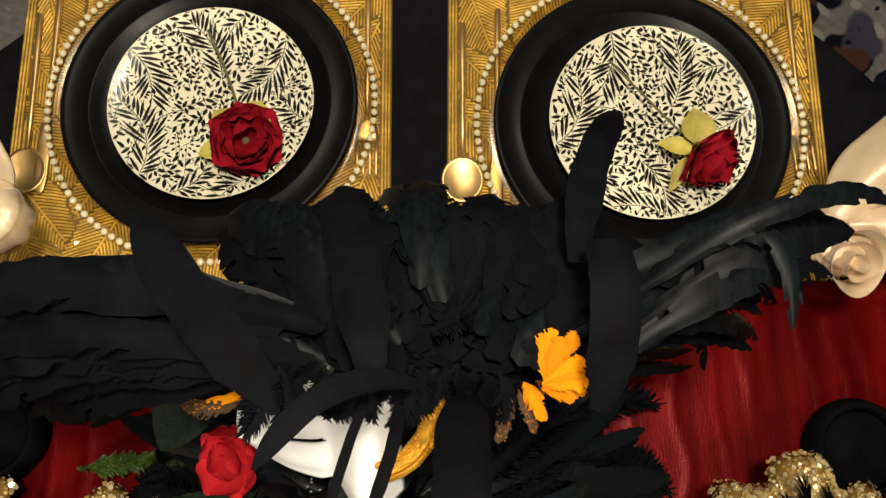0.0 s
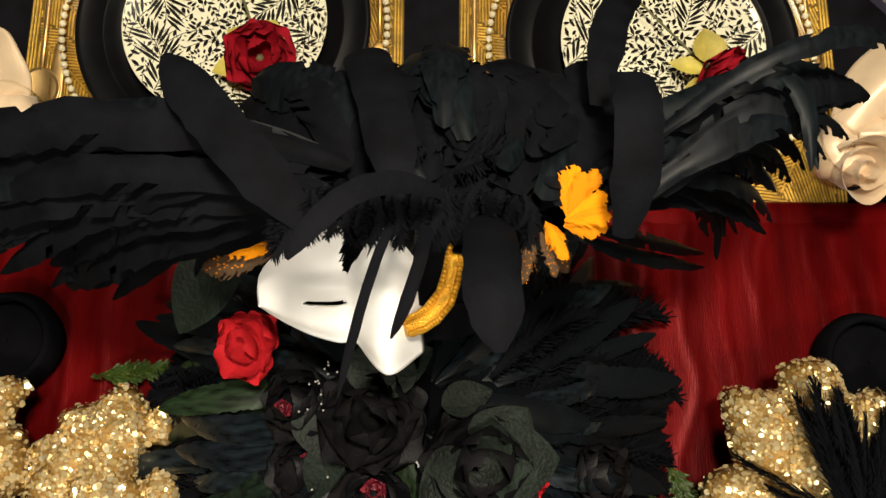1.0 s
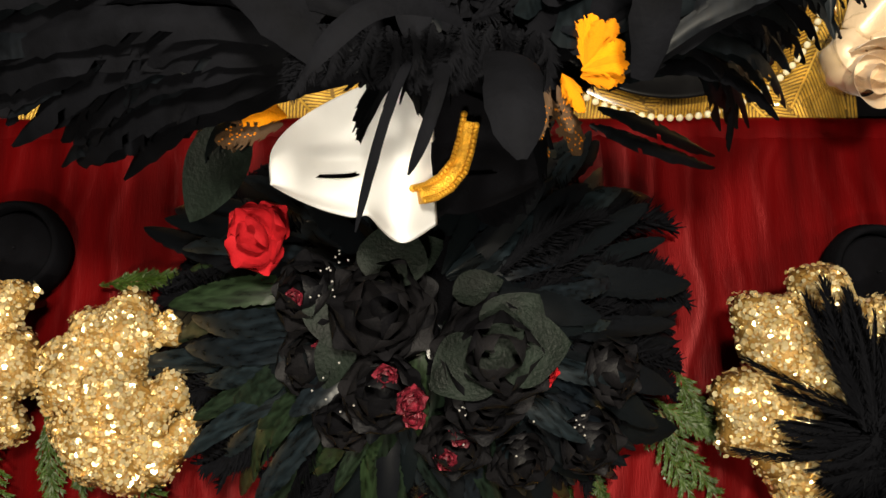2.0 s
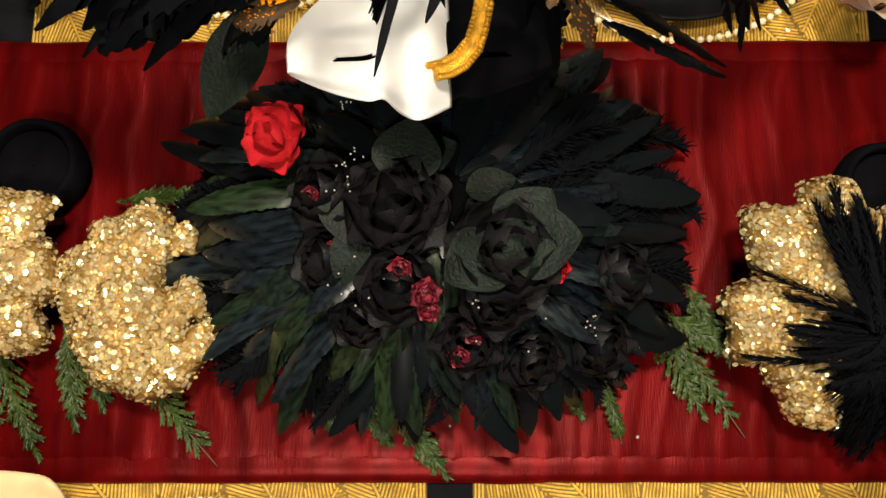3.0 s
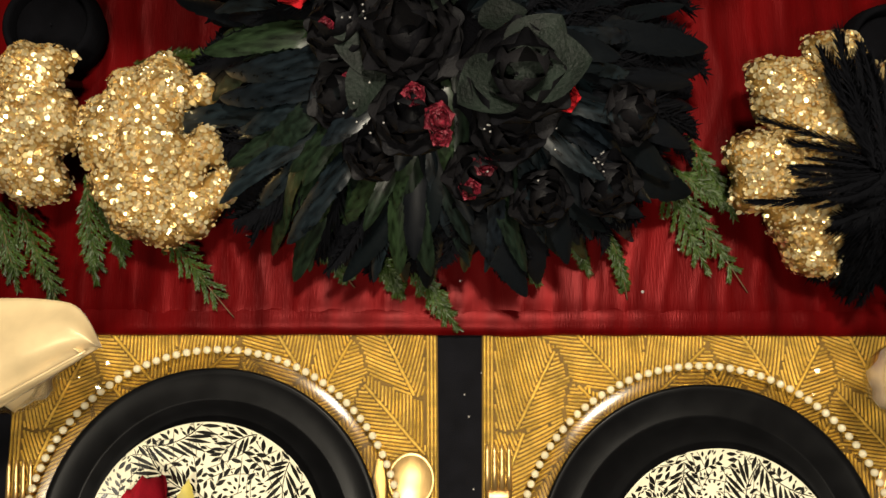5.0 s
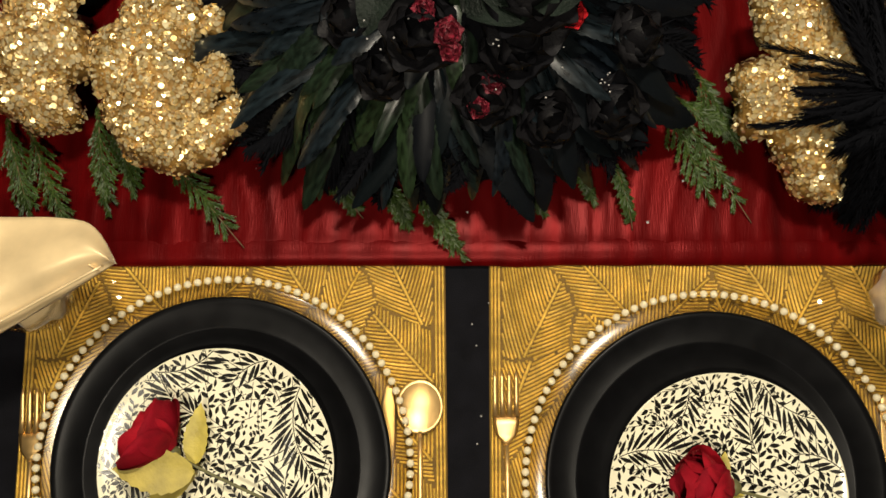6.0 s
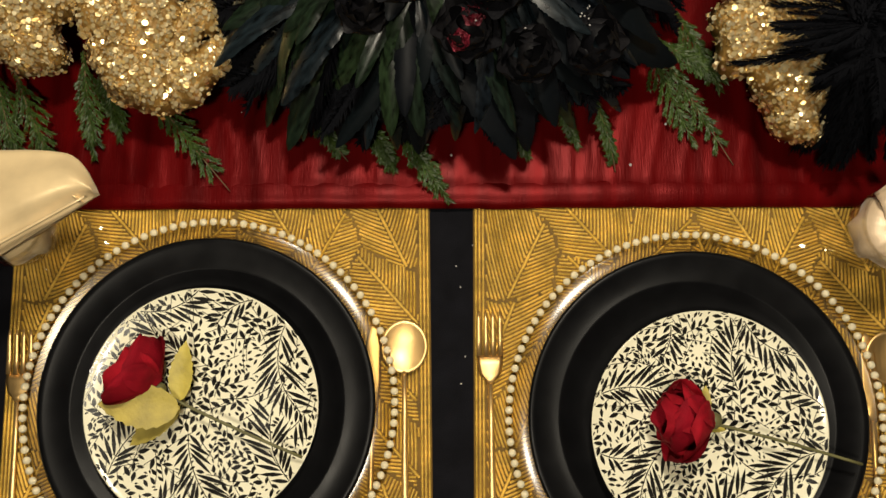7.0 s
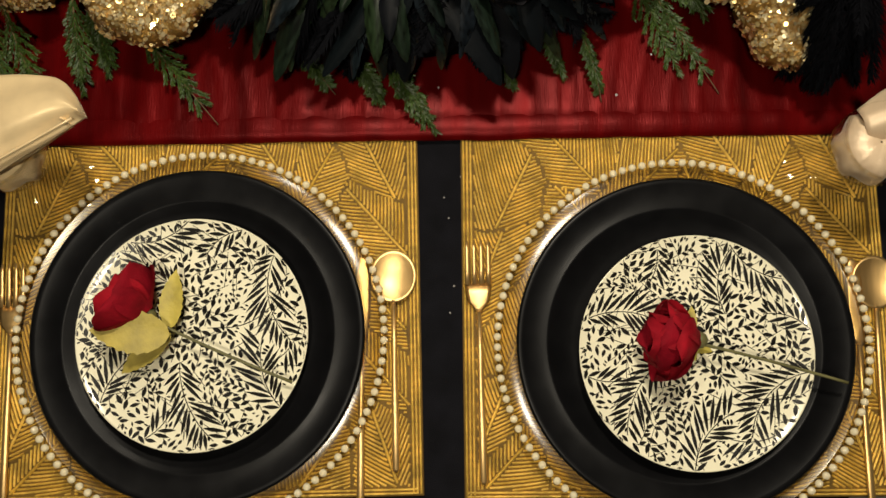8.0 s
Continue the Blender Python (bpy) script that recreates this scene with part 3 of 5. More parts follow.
def leaf_geo(length, width, seed=0, teeth=True, droop=0.2):
    V, F = [], []
    n = 16
    for j in range(n + 1):
        v = j / n
        w = width / 2 * math.sin(math.pi * v ** 0.8) ** 0.8
        if teeth and j % 2:
            w *= 0.90
        z = -droop * length * v * v
        for u in (-1, -0.5, 0, 0.5, 1):
            V.append((u * w, length * v - (0.02 * length if teeth and j % 2 else 0) * abs(u), z + 0.22 * w * abs(u) + 0.004 * length * math.sin(9 * v + seed) - 0.0004 * (u == 0)))
    for j in range(n):
        for i in range(4):
            a = j * 5 + i
            F.append((a, a + 1, a + 6, a + 5))
    return V, F


BUD = ((3, 0.22, 1.0, 6), (3, 0.42, 1.08, 14), (4, 0.55, 1.15, 24))


def cut_rose(label, at, axis, size, leaves, stem_pts, open_=1.0, seed=0, bud=False):
    t = thing("fabric_rose", label, "artificial flower", "red roses on the plates", at=at)
    inv = Matrix.Translation(-Vector(at))
    if bud:
        rose(t, (0, 0, 0), axis, size, ROSE_RED, open_, seed, layers=BUD)
    else:
        rose(t, (0, 0, 0), axis, size, ROSE_RED, open_, seed)
    ax = Vector(axis).normalized()
    part("calyx", moved(ball(size * 0.20, 10, 6), Matrix.Translation(-ax * size * 0.10)), STEM, t)
    for k, (lat, ldir, ll, lw) in enumerate(leaves):
        part("leaf", moved(leaf_geo(ll, lw, seed + k), inv @ frame_m(Vector(lat), ldir)), OLIVE, t, "yellowish olive fabric leaf")
    part("stem", moved(tube(bezier(*stem_pts), 0.0014, 6), inv), STEM, t)
    return t


cut_rose("red fabric rose with olive leaves lying on the plate", (-0.276, -0.162, 0.810), (-0.78, 0.60, 0.15), 0.035,
         (((-0.254, -0.180, 0.812), (-0.97, 0.06, 0.34), 0.066, 0.038), ((-0.256, -0.178, 0.803), (-0.80, -0.60, 0.0), 0.058, 0.022), ((-0.257, -0.174, 0.803), (0.05, 0.98, 0.12), 0.052, 0.022)),
         ((-0.276, -0.164, 0.806), (-0.24, -0.185, 0.802), (-0.150, -0.222, 0.7995)), 1.1, 3, True)
cut_rose("red fabric rosebud on its side with a long stem", (0.196, -0.191, 0.818), (-1, 0.06, 0.18), 0.037,
         (((0.190, -0.190, 0.806), (0.45, -0.8, -0.1), 0.022, 0.012), ((0.192, -0.188, 0.812), (0.15, 0.95, 0.2), 0.026, 0.012), ((0.194, -0.193, 0.80), (0.9, -0.3, 0), 0.024, 0.012)),
         ((0.188, -0.191, 0.812), (0.25, -0.205, 0.806), (0.329, -0.229, 0.803)), 0.9, 5, True)
cut_rose("open red fabric rose facing up with olive leaf", (-0.186, 0.570, 0.802), (0.25, -0.35, 0.9), 0.031,
         (((-0.190, 0.576, 0.800), (-0.75, 0.65, 0.15), 0.040, 0.034), ((-0.185, 0.580, 0.800), (0.35, 0.93, 0.2), 0.034, 0.040), ((-0.200, 0.565, 0.800), (-0.9, -0.2, 0.1), 0.034, 0.026)),
         ((-0.186, 0.570, 0.802), (-0.200, 0.630, 0.80), (-0.230, 0.690, 0.800)), 0.85, 11)
cut_rose("red fabric rose tipped over with olive leaves", (0.256, 0.552, 0.812), (0.55, -0.75, 0.35), 0.031,
         (((0.256, 0.558, 0.812), (-0.1, 0.9, 0.25), 0.036, 0.036), ((0.252, 0.554, 0.806), (-0.95, 0.25, 0.1), 0.036, 0.020), ((0.248, 0.548, 0.802), (-0.5, -0.8, 0.0), 0.040, 0.016)),
         ((0.256, 0.552, 0.808), (0.216, 0.602, 0.803), (0.176, 0.652, 0.800)), 0.6, 17)

# ---- glasses and napkins ----
goblet = thing("wine_glass", "clear stemmed wine glass holding a satin napkin", "wine glass", "wine glasses")
part("bowl", lathe([(0.0035, 0.070), (0.012, 0.072), (0.023, 0.080), (0.031, 0.098), (0.0335, 0.115), (0.0330, 0.126), (0.0315, 0.136), (0.0310, 0.136), (0.0323, 0.126), (0.0327, 0.115), (0.0302, 0.099), (0.0222, 0.0815), (0.011, 0.0735), (0.0005, 0.073)], 48), GLASS, goblet).visible_shadow = False
part("stem", lathe([(0.0005, 0.006), (0.006, 0.007), (0.0042, 0.014), (0.0034, 0.03), (0.0034, 0.055), (0.0045, 0.066), (0.007, 0.0705), (0.0005, 0.072)], 20), GLASS, goblet).visible_shadow = False
part("foot", lathe([(0.0005, 0.0), (0.0335, 0.0), (0.0345, 0.001), (0.0335, 0.0018), (0.012, 0.0026), (0.005, 0.0050), (0.0005, 0.0065)], 48), GLASS, goblet).visible_shadow = False
GLASSES = ((-0.377, -0.032), (0.336, -0.038), (-0.386, 0.474), (0.350, 0.446))
for i, (x, y) in enumerate(GLASSES):
    m = pose(x, y, TOP + 0.0055 if i else TOP + 0.0055)
    if i == 0:
        goblet.matrix_basis = m
    else:
        copy_thing(goblet, m)


def napkin_fan(base, tip, half, seed, folds=3, n=26, k=22, thick=0.0022, depth=0.012, blunt=0.55):
    """A folded napkin that opens from a pinched base to a rounded tip, with soft pleats."""
    b, t = Vector(base), Vector(tip)
    m = frame_m(b, t - b)
    L = (t - b).length
    V, F = [], []
    for s in (0, 1):
        for j in range(n + 1):
            v = j / n
            w = half * (0.45 + 0.55 * math.sin(min(1, v / blunt) * math.pi / 2) ** 1.1) * (1 - 0.55 * v) * max(0.10, 1 - max(0, (v - 0.80) / 0.20) ** 3) ** 0.5
            for i in range(k + 1):
                u = 2 * i / k - 1
                z = depth * math.cos(u * folds + seed) * (0.35 + 0.65 * v) - 0.12 * half * u * u + 0.003 * noise.noise(Vector((u * 2, v * 3, seed))) - 0.9 * depth * abs(0.9 * u + 0.5 - 0.8 * v)
                V.append(m @ Vector((u * w, L * v, z - s * thick)))
    c = (n + 1) * (k + 1)
    for j in range(n):
        for i in range(k):
            a = j * (k + 1) + i
            F += [(a, a + 1, a + k + 2, a + k + 1), (c + a + k + 1, c + a + k + 2, c + a + 1, c + a)]
    rim = [i for i in range(k + 1)] + [j * (k + 1) + k for j in range(1, n + 1)] + [n * (k + 1) + i for i in range(k - 1, -1, -1)] + [j * (k + 1) for j in range(n - 1, 0, -1)]
    for i, a in enumerate(rim):
        d = rim[(i + 1) % len(rim)]
        F.append((d, a, c + a, c + d))
    return V, F


def rolled(at, axis, r0, height, turns=2.6, seed=0):
    """A rolled rosette of cloth."""
    q = frame_m(Vector(at), (1, 0.2, 0), axis)
    V, F = [], []
    n, k = 90, 8
    for i in range(n + 1):
        a = turns * 2 * math.pi * i / n
        rr = r0 * (0.15 + 0.85 * i / n)
        for j in range(k + 1):
            v = j / k
            flare = rr * (1 + 0.28 * v * v) + 0.002 * noise.noise(Vector((a, v * 2, seed)))
            z = height * v * (1 - 0.15 * i / n) + 0.004 * math.sin(a * 1.7 + seed)
            V.append(q @ Vector((flare * math.cos(a), flare * math.sin(a), z)))
    for i in range(n):
        for j in range(k):
            a = i * (k + 1) + j
            F.append((a, a + k + 1, a + k + 2, a + 1))
    return V, F


def core(x, y, z0, z1, r):
    return lathe([(0.001, z0), (r * 0.55, z0), (r * 0.9, z0 + (z1 - z0) * 0.35), (r, z0 + (z1 - z0) * 0.6), (r * 0.7, z1), (0.001, z1 - 0.004)], 24)


def napkin(label, gi, mat, fans, rolls=()):
    x, y = GLASSES[gi]
    t = thing("napkin", label, "napkin", "satin napkins in the glasses", at=(x, y, TOP + 0.0055))
    inv = Matrix.Translation((-x, -y, -TOP - 0.0055))
    V, F = core(0, 0, 0.078, 0.130, 0.029)
    V = [(a * (1 + 0.10 * math.sin(7 * math.atan2(b, a))), b * (1 + 0.10 * math.sin(7 * math.atan2(b, a))), c) for a, b, c in V]
    part("bunched_cloth", (V, F), mat, t)
    for f in fans:
        part("fold", moved(napkin_fan(*f), inv), mat, t)
    for f in rolls:
        part("rolled_fold", moved(rolled(*f), inv), mat, t)


def pointed_fold(lift, seed, n=34, k=24, thick=0.0025):
    """A folded napkin: rounded back edge, straight hem, both running to one corner."""
    V, F = [], []
    for q in (0, 1):
        for j in range(n + 1):
            v = j / n
            x = -0.450 + 0.154 * v
            hem = -0.106 + 0.093 * v
            back = 0.024 - 0.010 * max(0, (v - 0.55) / 0.45) ** 2 - 0.028 * max(0, (v - 0.8) / 0.2) ** 2.2
            for i in range(k + 1):
                u = i / k
                z = 0.893 + lift + 0.012 * v + 0.020 * math.sin(math.pi * u) ** 0.8 * (1 - 0.75 * v) + 0.006 * math.sin(7.5 * u - 3.0 * v + seed) * (1 - 0.6 * v)
                z += 0.0045 * math.exp(-((u - 0.10) / 0.035) ** 2) * (1 - v) + 0.0035 * noise.noise(Vector((u * 3, v * 4, seed)))
                V.append((x, hem + (back - hem) * u, z - q * thick))
    c = (n + 1) * (k + 1)
    for j in range(n):
        for i in range(k):
            a = j * (k + 1) + i
            F += [(a, a + k + 1, a + k + 2, a + 1), (c + a + 1, c + a + k + 2, c + a + k + 1, c + a)]
    rim = [i for i in range(k + 1)] + [j * (k + 1) + k for j in range(1, n + 1)] + [n * (k + 1) + i for i in range(k - 1, -1, -1)] + [j * (k + 1) for j in range(n - 1, 0, -1)]
    for i, a in enumerate(rim):
        d = rim[(i + 1) % len(rim)]
        F.append((a, d, c + d, c + a))
    return V, F


napkin("gold satin napkin folded to a point in a glass", 0, NAPKIN, ())
gold_napkin = bpy.data.objects["napkin"]
SHIFT = Matrix.Translation((-GLASSES[0][0], -GLASSES[0][1], -TOP - 0.0055))
part("fold", moved(pointed_fold(0.0, 0.4), SHIFT), NAPKIN, gold_napkin)
part("fold", moved(pointed_fold(-0.006, 1.3), SHIFT @ Matrix.Translation((-0.012, -0.006, 0))), NAPKIN, gold_napkin)
hem = [(-0.450 + 0.154 * v, -0.106 + 0.093 * v + 0.008 * (1 - v), 0.9035 + 0.008 * v) for v in (q / 20 for q in range(20))]
part("hem_stitching", moved(tube(hem, 0.0011, 6), SHIFT), NAPKIN, gold_napkin)
napkin("pale satin napkin tucked in a wine glass", 1, NAPKIN_PALE, (((0.322, -0.030, 0.888), (0.425, -0.005, 0.925), 0.046, 0.4, 3.4),))
napkin("pale satin napkin tucked in a wine glass", 2, NAPKIN_PALE, (((-0.392, 0.478, 0.88), (-0.405, 0.545, 0.915), 0.036, 0.9, 2.6),))
napkin("champagne satin napkin rolled and fanned in a glass", 3, NAPKIN_PALE, (((0.350, 0.455, 0.885), (0.425, 0.545, 0.925), 0.050, 0.4, 3.0), ((0.352, 0.446, 0.885), (0.420, 0.440, 0.915), 0.036, 2.0, 2.4)), (((0.350, 0.430, 0.872), (-0.2, -0.5, 0.8), 0.026, 0.030),))

# ---- feathers ----


def vane(width, n=44, droop=0.25, tip="round", seed=0, ragged=0.12, cup=0.25, bend=0.0):
    """A feather of length 1 along y, drooping to -z, with a raised quill and frayed barbs."""
    r = random.Random(seed)
    V, F = [], []
    tug = [0.0, 0.0]
    for j in range(n + 1):
        s = j / n
        p = min(1, (s + 0.02) / 0.25) ** 0.8
        if tip == "round":
            p *= max(0.004, 1 - max(0, (s - 0.5) / 0.5) ** 2.0) ** 0.6
        else:
            p *= max(0.02, 1 - max(0, (s - 0.3) / 0.70) ** 1.6)
        w = width / 2 * p
        c = Vector((0.04 * math.sin(3 * s + seed) * s + bend * (s * s - s), s * (1 - 0.15 * droop * s), -droop * s ** 1.9))
        row = []
        for k, side in enumerate((-1, 1)):
            if r.random() < 0.15:
                tug[k] = r.uniform(-1, 1) * ragged
            e = w * (1 - ragged * r.random())
            row.append([c + Vector((side * e, (0.7 + tug[k]) * e * (1 - 0.85 * s * s), -cup * e + 0.3 * tug[k] * e)), c + Vector((side * 0.7 * e, 0.42 * e * (1 - 0.85 * s * s), -0.5 * cup * e)), c + Vector((side * 0.3 * w, 0.15 * w, -0.05 * cup * w))])
        V += [row[0][0], row[0][1], row[0][2], c + Vector((0, 0, 0.007 * (1 - s) + 0.002)), row[1][2], row[1][1], row[1][0]]
    for j in range(n):
        for i in range(6):
            if i in (0, 5) and ragged > 0.2 and r.random() < ragged * 1.2:
                continue
            q = j * 7 + i
            F.append((q, q + 1, q + 8, q + 7))
    return V, F


def plume_geo(width, n=120, droop=0.3, seed=0, bend=0.0):
    """A soft plume of length 1 along y: a thin quill with loose curling barbs on both sides."""
    r = random.Random(seed)
    V, F = [], []

    def quill(s):
        return Vector((0.04 * math.sin(3 * s + seed) * s + bend * (s * s - s), s * (1 - 0.15 * droop * s), -droop * s ** 1.9))

    for j in range(n + 1):
        s = j / n
        c, w = quill(s), 0.010 * (1 - s) + 0.002
        V += [c + Vector((-w, 0, 0)), c + Vector((0, 0, w)), c + Vector((w, 0, 0))]
    for j in range(n):
        for i in (0, 1):
            q = j * 3 + i
            F.append((q, q + 1, q + 4, q + 3))
    for j in range(n):
        for side in (-1, 1):
            s = (j + 0.5) / n
            c = quill(s)
            w = width * min(1, (s + 0.05) / 0.2) * (1 - 0.45 * s ** 3) * r.uniform(0.6, 1.15)
            lean = math.radians(r.uniform(28, 62) * (1 - 0.45 * s))
            d = Vector((side * math.sin(lean), math.cos(lean), r.uniform(-0.15, 0.3)))
            curl = Vector((side * r.uniform(-0.25, 0.1), r.uniform(-0.1, 0.25), -r.uniform(0.2, 0.7)))
            t = Vector((-d.y, d.x, 0)).normalized() * 0.0085 * side
            q = len(V)
            for k, h in ((0.4, 0.95), (0.75, 0.7), (1.0, 0.15)):
                p = c + d * (w * k) + curl * (w * k * k * 0.5)
                V += [p - t * h, p + t * h]
            root = j * 3 + (0 if side < 0 else 2)
            F += [(root, root + 3, q + 1, q) if side < 0 else (root + 3, root, q, q + 1), (q, q + 1, q + 3, q + 2), (q + 2, q + 3, q + 5, q + 4)]
    return V, F


BROAD = [mesh_of("feather", *vane(U(0.17, 0.26), droop=U(0.15, 0.55), seed=i, ragged=0.16, bend=U(-0.25, 0.25)), FEATHER_GREEN) for i in range(5)]
BLUE = [mesh_of("feather", *vane(U(0.16, 0.25), droop=U(0.15, 0.55), seed=130 + i, ragged=0.16, bend=U(-0.3, 0.3)), FEATHER_BLUE) for i in range(5)]
BLACK = [mesh_of("feather", *vane(U(0.18, 0.28), droop=U(0.10, 0.45), seed=40 + i, ragged=0.16, bend=U(-0.25, 0.25)), FEATHER) for i in range(5)]
HACKLE = [mesh_of("plume", *plume_geo(U(0.17, 0.26), droop=U(0.15, 0.45), seed=60 + i, bend=U(-0.45, 0.45)), FLUFF) for i in range(7)]
SOFT = [mesh_of("feather", *vane(U(0.26, 0.38), droop=U(0.15, 0.45), seed=80 + i, ragged=0.12, bend=U(-0.25, 0.25)), FLUFF) for i in range(5)]


def feather(name, meshes, base, tip, parent, origin, roll=None, wide=1.0):
    b, t = Vector(base), Vector(tip)
    d = t - b
    up = Vector((U(-0.3, 0.3), U(-0.3, 0.3), 1)) if roll is None else Vector(roll)
    me = rng.choice(meshes)
    L = d.length
    return place(name, me, parent, frame_m(b - Vector(origin), d, up, (L * wide, L, L)))


# ---- masked feather centrepiece ----
CX, CY = -0.033, 0.222
O = (CX, CY, TOP + 0.008)
piece = thing("feather_mask_centrepiece", "black feather centrepiece with white mask and dark roses", "centrepiece", at=O)
OI = Matrix.Translation(-Vector(O))


def dome():
    V, F = lathe([(0.001, 0.0), (0.155, 0.0), (0.165, 0.02), (0.158, 0.06), (0.135, 0.105), (0.10, 0.145), (0.06, 0.17), (0.001, 0.178)], 40)
    return [(x, y * 0.86, z) for x, y, z in V], F


part("foam_mound", dome(), BLACK_FABRIC, piece, "black fabric covered mound")
head = moved(lathe([(0.001, 0.10), (0.05, 0.10), (0.036, 0.18), (0.040, 0.24), (0.046, 0.28), (0.046, 0.31), (0.038, 0.34), (0.02, 0.352), (0.001, 0.355)], 28), pose(0.020, 0.140, -0.01))
part("head_form", head, BLACK_FABRIC, piece, "black velvet head form")
# collar of iridescent feathers in four drooping layers
for layer, (n, f0, f1, z0, z1, wide) in enumerate(((92, 0.50, 1.02, 0.885, 0.842, 0.8), (86, 0.40, 0.90, 0.905, 0.872, 0.8), (66, 0.28, 0.74, 0.925, 0.905, 0.9), (40, 0.12, 0.55, 0.94, 0.930, 1.0))):
    for i in range(n):
        a = 2 * math.pi * (i + U(-0.35, 0.35)) / n
        g = f1 * U(0.84, 1.02)
        c, s = math.cos(a), math.sin(a)
        sw = U(-0.30, 0.30)
        base = (CX + 0.235 * f0 * math.cos(a + sw), CY + 0.185 * f0 * math.sin(a + sw), z0 + U(-0.012, 0.012))
        top = (CX + (0.275 if c < 0 else 0.258) * g * c, CY + (0.204 if s < 0 else 0.225) * g * s, z1 + U(-0.022, 0.024))
        green = s < 0.25 and c < 0.55
        kinds = (BROAD if rng.random() < 0.60 else rng.choice((BLACK, BLUE))) if green else (BLUE if rng.random() < 0.42 else rng.choice((BLACK, BLACK, BLACK, HACKLE)))
        feather("collar_feather", kinds, base, top, piece, O, wide=wide)

# soft black down under the collar's tips
for i in range(110):
    a = 2 * math.pi * (i + U(-0.4, 0.4)) / 110
    g = U(0.84, 1.0)
    base = (CX + 0.15 * math.cos(a), CY + 0.12 * math.sin(a), 0.862 + U(-0.02, 0.03))
    top = (CX + (0.268 if math.cos(a) < 0 else 0.244) * g * math.cos(a), CY + 0.190 * g * math.sin(a), 0.822 + U(-0.012, 0.03))
    feather("down_plume", HACKLE, base, top, piece, O, wide=U(1.0, 1.7))


def mask_geo(side):
    """Half mask: side -1 the bare white half with the nose, 1 the covered half."""
    V, F = [], []
    nu, nv = 56, 48
    u0 = -0.22 if side < 0 else 0.20
    for j in range(nv + 1):
        v = j / nv
        for i in range(nu + 1):
            u = u0 + (1 - u0) * i / nu
            nose = max(0, 1 - abs(u) / 0.30)
            nose = nose * nose * (3 - 2 * nose)
            top = 0.006 + 0.058 * max(0, 1 - u) ** 0.5
            low = -0.0265 + 0.0195 * max(0, u) ** 2 - 0.006 * nose + 0.003 * math.exp(-((u - 0.27) / 0.07) ** 2)
            y = low + (top - low) * v
            z = 0.024 * (1 - u * u) - 0.012 * max(0, u - 0.6) + 0.022 * nose * max(0, 1 - v * 1.1) ** 0.7 + 0.008 * nose
            z += 0.006 * math.exp(-((u - 0.5) / 0.25) ** 2 - ((y - 0.014) / 0.007) ** 2)
            z -= 0.006 * math.exp(-((v) / 0.10) ** 2)
            V.append((side * u * 0.087, y, z))
    for j in range(nv):
        for i in range(nu):
            a = j * (nu + 1) + i
            u = u0 + (1 - u0) * (i + 0.5) / nu
            y = sum(V[q][1] for q in (a, a + 1, a + nu + 1, a + nu + 2)) / 4
            if ((u - 0.47) / 0.17) ** 2 + ((y - 0.003 + 0.006 * (u - 0.47)) / 0.0019) ** 2 < 1:
                continue
            F.append((a, a + 1, a + nu + 2, a + nu + 1) if side > 0 else (a, a + nu + 1, a + nu + 2, a + 1))
    return V, F


# the mask leans back with its nose up
MASK = frame_m(Vector((0, 0, 0)), (-0.03, 0.88, 0.42), (-0.05, -0.3, 1))
MASK.translation = Vector((-0.0405, 0.236, 1.080)) - MASK @ Vector((0, -0.030, 0.045))
for side, mt, lb in ((-1, MASK_WHITE, "bare white half of the mask"), (1, BLACK_FABRIC, "black velvet half of the mask")):
    ob = part("mask", moved(mask_geo(side), OI @ MASK), mt, piece, lb)
    so = ob.modifiers.new("thickness", "SOLIDIFY")
    so.thickness, so.offset = 0.0025, -1
# black ball added behind the eye slit so the opening looks dark
part("lining", moved(ball(0.015, 14, 8), OI @ MASK @ Matrix.Translation((-0.041, 0.003, -0.002))), BLACK_FABRIC, piece, "black ball darkening the eye slit from behind")
rope = [MASK @ Vector(p) for p in ((0.010, -0.006, 0.044), (0.017, -0.005, 0.040), (0.025, -0.001, 0.036), (0.033, 0.008, 0.033), (0.037, 0.020, 0.031), (0.040, 0.034, 0.030))]
fine = [rope[i].lerp(rope[i + 1], f) for i in range(5) for f in (0, 0.2, 0.4, 0.6, 0.8)] + [rope[-1]]
braid = part("braid", moved(tube(fine, 0.0052, 8), OI), BRAID, piece, "gold braid trim")
cord_bead = mesh_of("cord_bead", *ball(0.0022, 8, 5), BRAID)
for i, p in enumerate(fine):
    for sd in (-1, 1):
        place("cord_bead", cord_bead, braid, Matrix.Translation(p - Vector(O) + Vector((sd * 0.0035, -sd * 0.0035, 0.003))))

CROWN = Vector((-0.005, 0.318, 1.165))
# crown fan falling back over the head
for i in range(48):
    f = (i + U(-0.4, 0.4)) / 47
    a = math.radians(172 - 164 * f)
    r = U(0.070, 0.100)
    tip = CROWN + Vector((math.cos(a) * r * 1.02, math.sin(a) * r * 0.80, U(-0.20, -0.09)))
    base = CROWN + Vector((math.cos(a) * 0.022, math.sin(a) * 0.02, U(-0.02, 0.01)))
    feather("crown_feather", SOFT, base, tip, piece, O, wide=1.15)
for i in range(40):
    a = U(-0.12, 1.12) * math.pi
    tip = CROWN + Vector((math.cos(a) * U(0.045, 0.085), 0.004 + math.sin(a) * U(0.025, 0.055), U(-0.045, 0.008)))
    feather("crown_plume", SOFT if i % 3 else HACKLE, CROWN + Vector((U(-0.02, 0.02), U(-0.01, 0.02), U(-0.02, 0.010))), tip, piece, O, wide=1.3)


